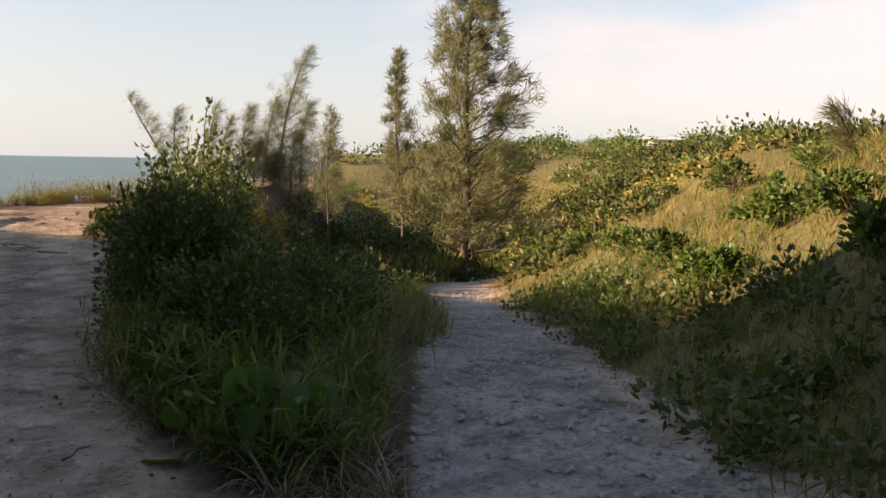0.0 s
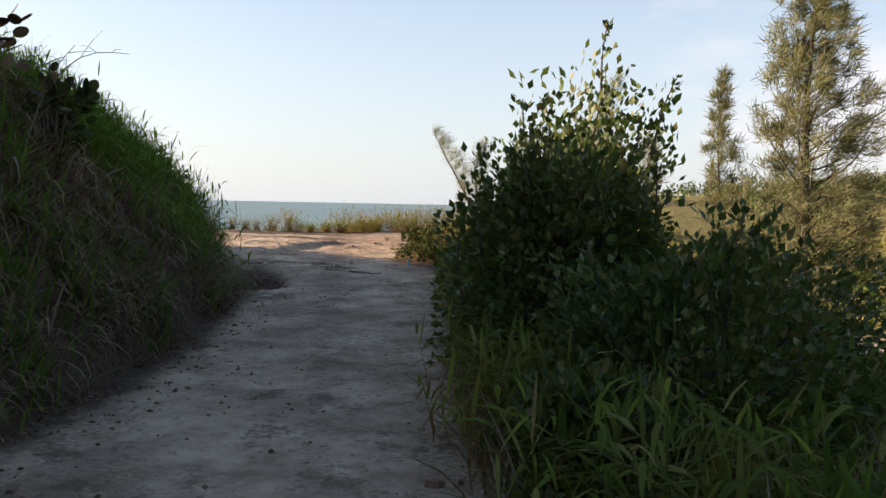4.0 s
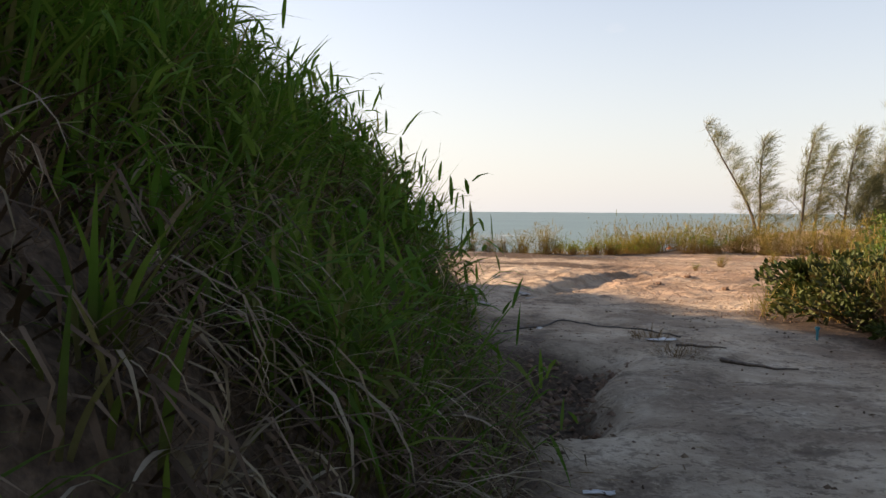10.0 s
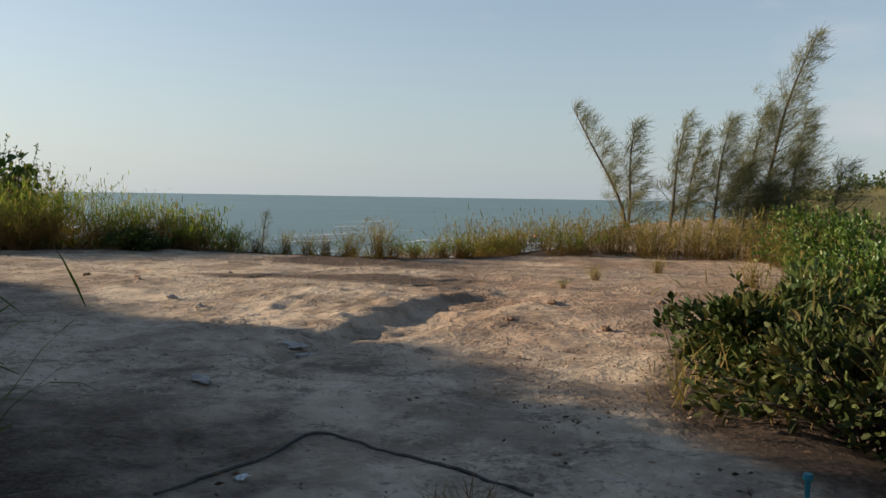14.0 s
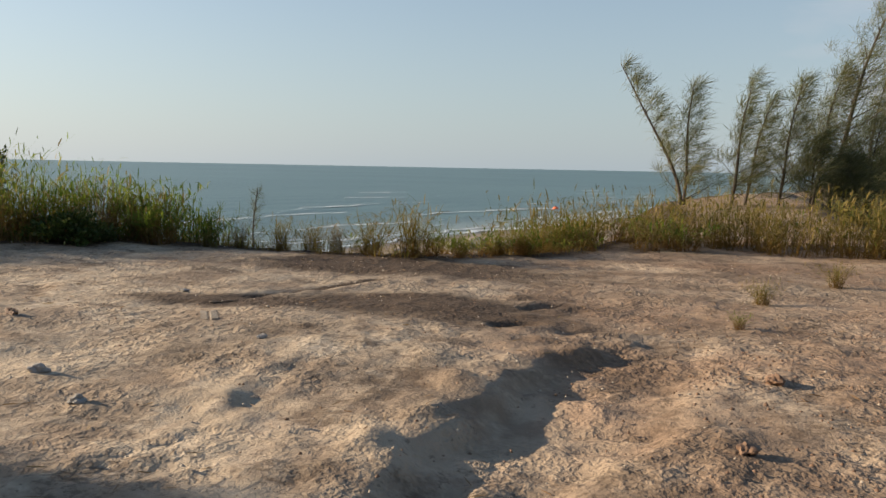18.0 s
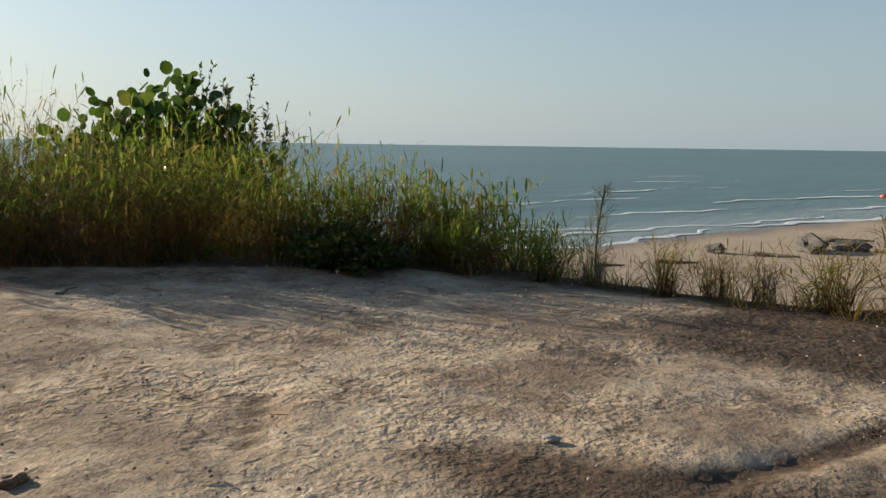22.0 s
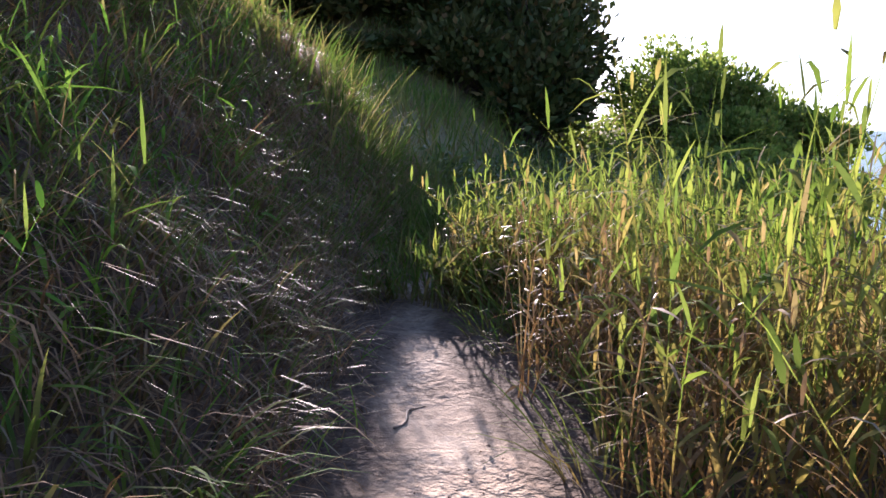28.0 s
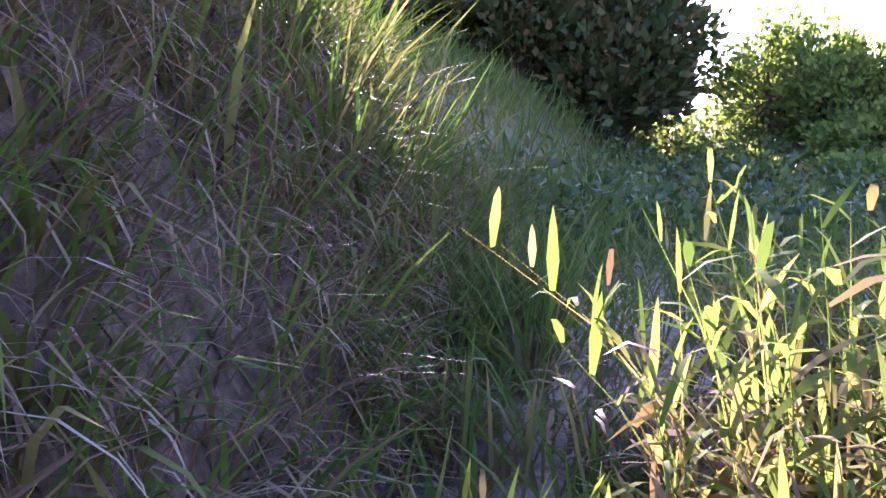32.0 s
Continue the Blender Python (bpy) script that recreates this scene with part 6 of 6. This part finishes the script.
def scrap(x, y, w, l, rz, mat, label, name="plastic_scrap"):
    """A crumpled flat scrap with thickness."""
    bm = bmesh.new()
    bmesh.ops.create_grid(bm, x_segments=6, y_segments=5, size=0.5)
    for v in bm.verts:
        v.co = Vector((v.co.x * w, v.co.y * l, 0.02 * noise.noise(v.co * 5 + Vector((x, y, 0))) + 0.015))
    bmesh.ops.solidify(bm, geom=bm.faces[:], thickness=0.003)
    me = bpy.data.meshes.new(name)
    bm.to_mesh(me)
    bm.free()
    thing(name, me, mat, label, "litter", at=on_ground(x, y, 0.006, rz))


scrap(-2.27, 11.6, 0.16, 0.05, 12, M_litter, "flattened white plastic scrap on the path")
scrap(-3.35, 12.05, 0.1, 0.08, 50, M_litter, "crumpled white scrap at the foot of the bank")
scrap(-3.4, 16.9, 0.09, 0.05, 70, M_litter, "small white scrap beside the hose")
scrap(-2.05, 16.4, 0.3, 0.12, 20, M_litter, "dusty plastic sheet lying in the sand")
bm = bmesh.new()
bmesh.ops.create_cone(bm, cap_ends=True, segments=10, radius1=0.012, radius2=0.016, depth=0.14)
bmesh.ops.create_cone(bm, cap_ends=True, segments=10, radius1=0.026, radius2=0.024, depth=0.03, matrix=Matrix.Translation((0, 0, 0.075)))
me = bpy.data.meshes.new("marker_peg")
bm.to_mesh(me)
bm.free()
thing("marker_peg", me, M_peg, "turquoise plastic peg standing in the sand", "peg", at=on_ground(-0.44, 17.1, 0.05))
p = clump_mesh("dead_tuft", 120, 0.26, 0.008, 0.2, 1.2, 0.6, 3)
thing("dead_tuft", p, M_straw, "flattened tuft of dead grass on the path", "grass tuft", at=on_ground(-2.16, 16.55))
thing("dead_tuft", p, M_straw, "flattened tuft of dead grass beside the hollow", "grass tuft", at=on_ground(-1.9, 15.6, 0, 80))

# the tread of a tyre, pressed into soft sand
for x, y, rz, lugs in ((-6.43, 25.5, 24, 9),):
    bm = bmesh.new()
    for k in range(lugs):
        for side in (-1, 1):
            got = bmesh.ops.create_cube(bm, size=1.0)
            turn = Matrix.Translation((side * 0.045, (k - lugs / 2) * 0.05, 0.0)) @ Matrix.Rotation(side * 0.6, 4, "Z") @ Matrix.Diagonal((0.075, 0.022, 0.016, 1))
            bmesh.ops.transform(bm, matrix=turn, verts=got["verts"])
    me = bpy.data.meshes.new("tyre_print")
    bm.to_mesh(me)
    bm.free()
    thing("tyre_print", me, M_sandy, "tread of a tyre pressed into the sand", "tyre print", at=on_ground(x, y, -0.003, rz))

# crumbs of earth, gravel and fallen straw: too many and too small to count
def crumbs(name, places, size, mat, label):
    k = len(places)
    shape = np.array([(1, 0, 0), (-0.6, 0.9, 0), (-0.7, -0.8, 0), (0.1, 0.1, 0.9), (0.5, 0.75, 0.35), (-0.9, 0.05, 0.4)])
    faces = np.array([(0, 4, 3), (4, 1, 3), (1, 5, 3), (5, 2, 3), (2, 0, 3), (0, 1, 4), (1, 2, 5)])
    a = rng.uniform(0, 6.28, k)
    r = size * rng.uniform(0.4, 1.5, k) ** 1.5
    s = shape[None] * rng.uniform(0.6, 1.3, (k, 6, 3)) * r[:, None, None]
    v = np.stack([s[..., 0] * np.cos(a)[:, None] - s[..., 1] * np.sin(a)[:, None], s[..., 0] * np.sin(a)[:, None] + s[..., 1] * np.cos(a)[:, None], s[..., 2]], -1) + places[:, None] + (0, 0, 0.02)
    f = (np.arange(k) * 6)[:, None, None] + faces[None]
    return thing(name, raw_mesh(name, v.reshape(-1, 3), f.reshape(-1, 3)), mat, label, "gravel", kind="stuff")


bare = lambda x, y: ((line_distance(x, y, FOOT) < 0) & (line_distance(x, y, RIM) < 0) & (-line_distance(x, y, EAST) < 0.2)).astype(float)


def strew(count, x0, x1, y0, y1, keep):
    x, y = rng.uniform(x0, x1, count), rng.uniform(y0, y1, count)
    ok = rng.random(count) < keep(x, y)
    return np.stack([x[ok], y[ok], ground_z(x[ok], y[ok])], 1)


crumbs("earth_crumbs", strew(14000, -18, 3, -3, 33, lambda x, y: bare(x, y) * (0.25 + 0.75 * (fbm(x, y, 0.8, 2) > 0.1))), 0.009, M_clod, "scattered crumbs of dry earth")
crumbs("sand_crumbs", strew(1600, -15, 1, 18, 31.5, bare), 0.009, M_sandy, "scattered pale crumbs of sand crust")
crumbs("path_litter", strew(5200, -4, 1.2, -3, 13, lambda x, y: bare(x, y) * np.clip(0.12 + smooth((line_distance(x, y, FOOT) + 0.9) / 0.8) + smooth((0.8 - line_distance(x, y, EAST)) / 0.7), 0, 1) * (0.3 + 0.7 * (fbm(x, y, 0.6, 41) > 0))), 0.015, M_brown, "broken straw and leaf crumbs along the edges of the path")
crumbs("red_crumbs", strew(1900, -2.4, 0.8, 18.3, 27, bare), 0.01, M_clod, "reddish gravel and crumbs on the inland side of the clearing")
crumbs("hollow_crumbs", strew(3800, -4.4, -1.9, 12.6, 18.4, lambda x, y: (line_distance(x, y, FOOT) < 0.2) * np.clip(hollow(x, y) * 1.4 - 0.25 + 0.2 * smooth((-2.8 - x) / 0.8), 0, 1)), 0.026, M_clod, "crumbled dark earth in the washed-out hollow")
on_lane = lambda x, y: ((lane_coords(x, y)[1] - lane_centre(lane_coords(x, y)[0]) < 0.95) & (lane_coords(x, y)[1] - lane_centre(lane_coords(x, y)[0]) > -1.5)).astype(float)
crumbs("lane_gravel", strew(13000, 0, 10, -3, 20, on_lane), 0.026, M_stone, "loose grey gravel on the lower lane")
p = strew(5200, -18, 3, -3, 33, lambda x, y: bare(x, y) * (fbm(x, y, 0.9, 12) > 0)) + (0, 0, 0.006)
d = np.column_stack([rng.normal(size=(len(p), 2)), rng.uniform(0, 0.12, len(p))])
thing("fallen_straw", Heap().take(wisps(p, d, 0.11, 0.006, 0.02)).mesh("fallen_straw"), M_straw, "bits of fallen straw and leaf on the sand", "straw", kind="stuff")

# dead leaves and twigs drifted to the edges of the shaded path
def drift(x, y):
    edge_ = np.minimum(-line_distance(x, y, FOOT), line_distance(x, y, EAST) + 0.9)
    return bare(x, y) * np.clip(smooth((1.0 - edge_) / 0.9) * 0.6 + 0.14 * (fbm(x, y, 1.3, 4) > 0.35), 0, 1)


p = strew(15000, -4, 3, -3, 19, drift) + (0, 0, 0.012)
d = np.column_stack([rng.normal(size=(len(p), 2)), rng.uniform(-0.05, 0.25, len(p))])
thing("leaf_litter", Heap().take(small_leaves(p, d, 0.055, 0.02)).mesh("leaf_litter"), M_brown, "dead brown leaves drifted to the edges of the path", "leaf litter", kind="stuff")

# ---- the beach and the far shore ----
for x, y, length, radius, rz in ((-14.6, 68.8, 2.2, 0.14, 8), (-10.2, 74.5, 2.8, 0.15, -12), (-6.5, 86, 3.0, 0.16, 5), (-17.5, 66.0, 1.6, 0.1, 25), (-4.2, 79.0, 2.4, 0.14, -30)):
    stick("driftwood_log", x, y, length, radius, rz, M_stick, "dark driftwood log on the beach sand", 0.02)
for x, y, size in ((-13.6, 75.5, (1.3, 0.8, 0.8)), (-8.5, 78.8, (3.4, 1.6, 1.2)), (-6.4, 80.4, (2.2, 1.4, 0.9))):
    thing("beach_rock", lump("beach_rock", size, 0.3, x, 3), M_rock, "dark rounded rock on the beach sand", "rock", at=on_ground(x, y, size[2] * 0.25, x * 30))
buoy = thing("buoy", None, None, "orange mooring buoy floating off the beach", "buoy", at=pose(-3, 163, SEA_Z))
piece("float", lump("float", (1.1, 1.1, 0.8), 0.02, 1, 3), M_buoy, buoy)
piece("collar", Heap().take(tube([(0, 0, 0.3), (0, 0, 0.42), (0, 0, 0.5)], (0.2, 0.16, 0.08), 10)).mesh("collar"), M_dark, buoy)


def box(x0, x1, y0, y1, z0, z1, bevel=0.03):
    bm = bmesh.new()
    bmesh.ops.create_cube(bm, size=1.0)
    for v in bm.verts:
        v.co = Vector(((x0 + x1) / 2 + v.co.x * (x1 - x0), (y0 + y1) / 2 + v.co.y * (y1 - y0), (z0 + z1) / 2 + v.co.z * (z1 - z0)))
    bmesh.ops.bevel(bm, geom=bm.edges[:], offset=bevel, segments=1, affect="EDGES")
    me = bpy.data.meshes.new("box")
    bm.to_mesh(me)
    bm.free()
    return me


# the white flat-roofed pavilion on the far hill
hx, hy = 0.9 + math.sin(radians(33.4)) * 111, -5 + math.cos(radians(33.4)) * 111
hz = float(ground_z(hx, hy))
pav = thing("pavilion", None, None, "small white flat-roofed pavilion on the far hill", "building", at=pose(hx, hy, hz - 1.3, 0, 0, -25))
piece("roof", box(-2.6, 2.6, -2.0, 2.0, 2.3, 2.55, 0.05), M_roof, pav)
piece("wall", box(-2.3, 0.4, -1.2, 1.6, 0.2, 2.3), M_wall, pav)
piece("window", box(-1.6, -0.4, -1.25, -1.18, 0.9, 1.8, 0.01), M_dark, pav)
for px in (0.9, 2.3):
    for py in (-1.6, 1.6):
        piece("post", box(px - 0.09, px + 0.09, py - 0.09, py + 0.09, -0.8, 2.3, 0.02), M_wall, pav)
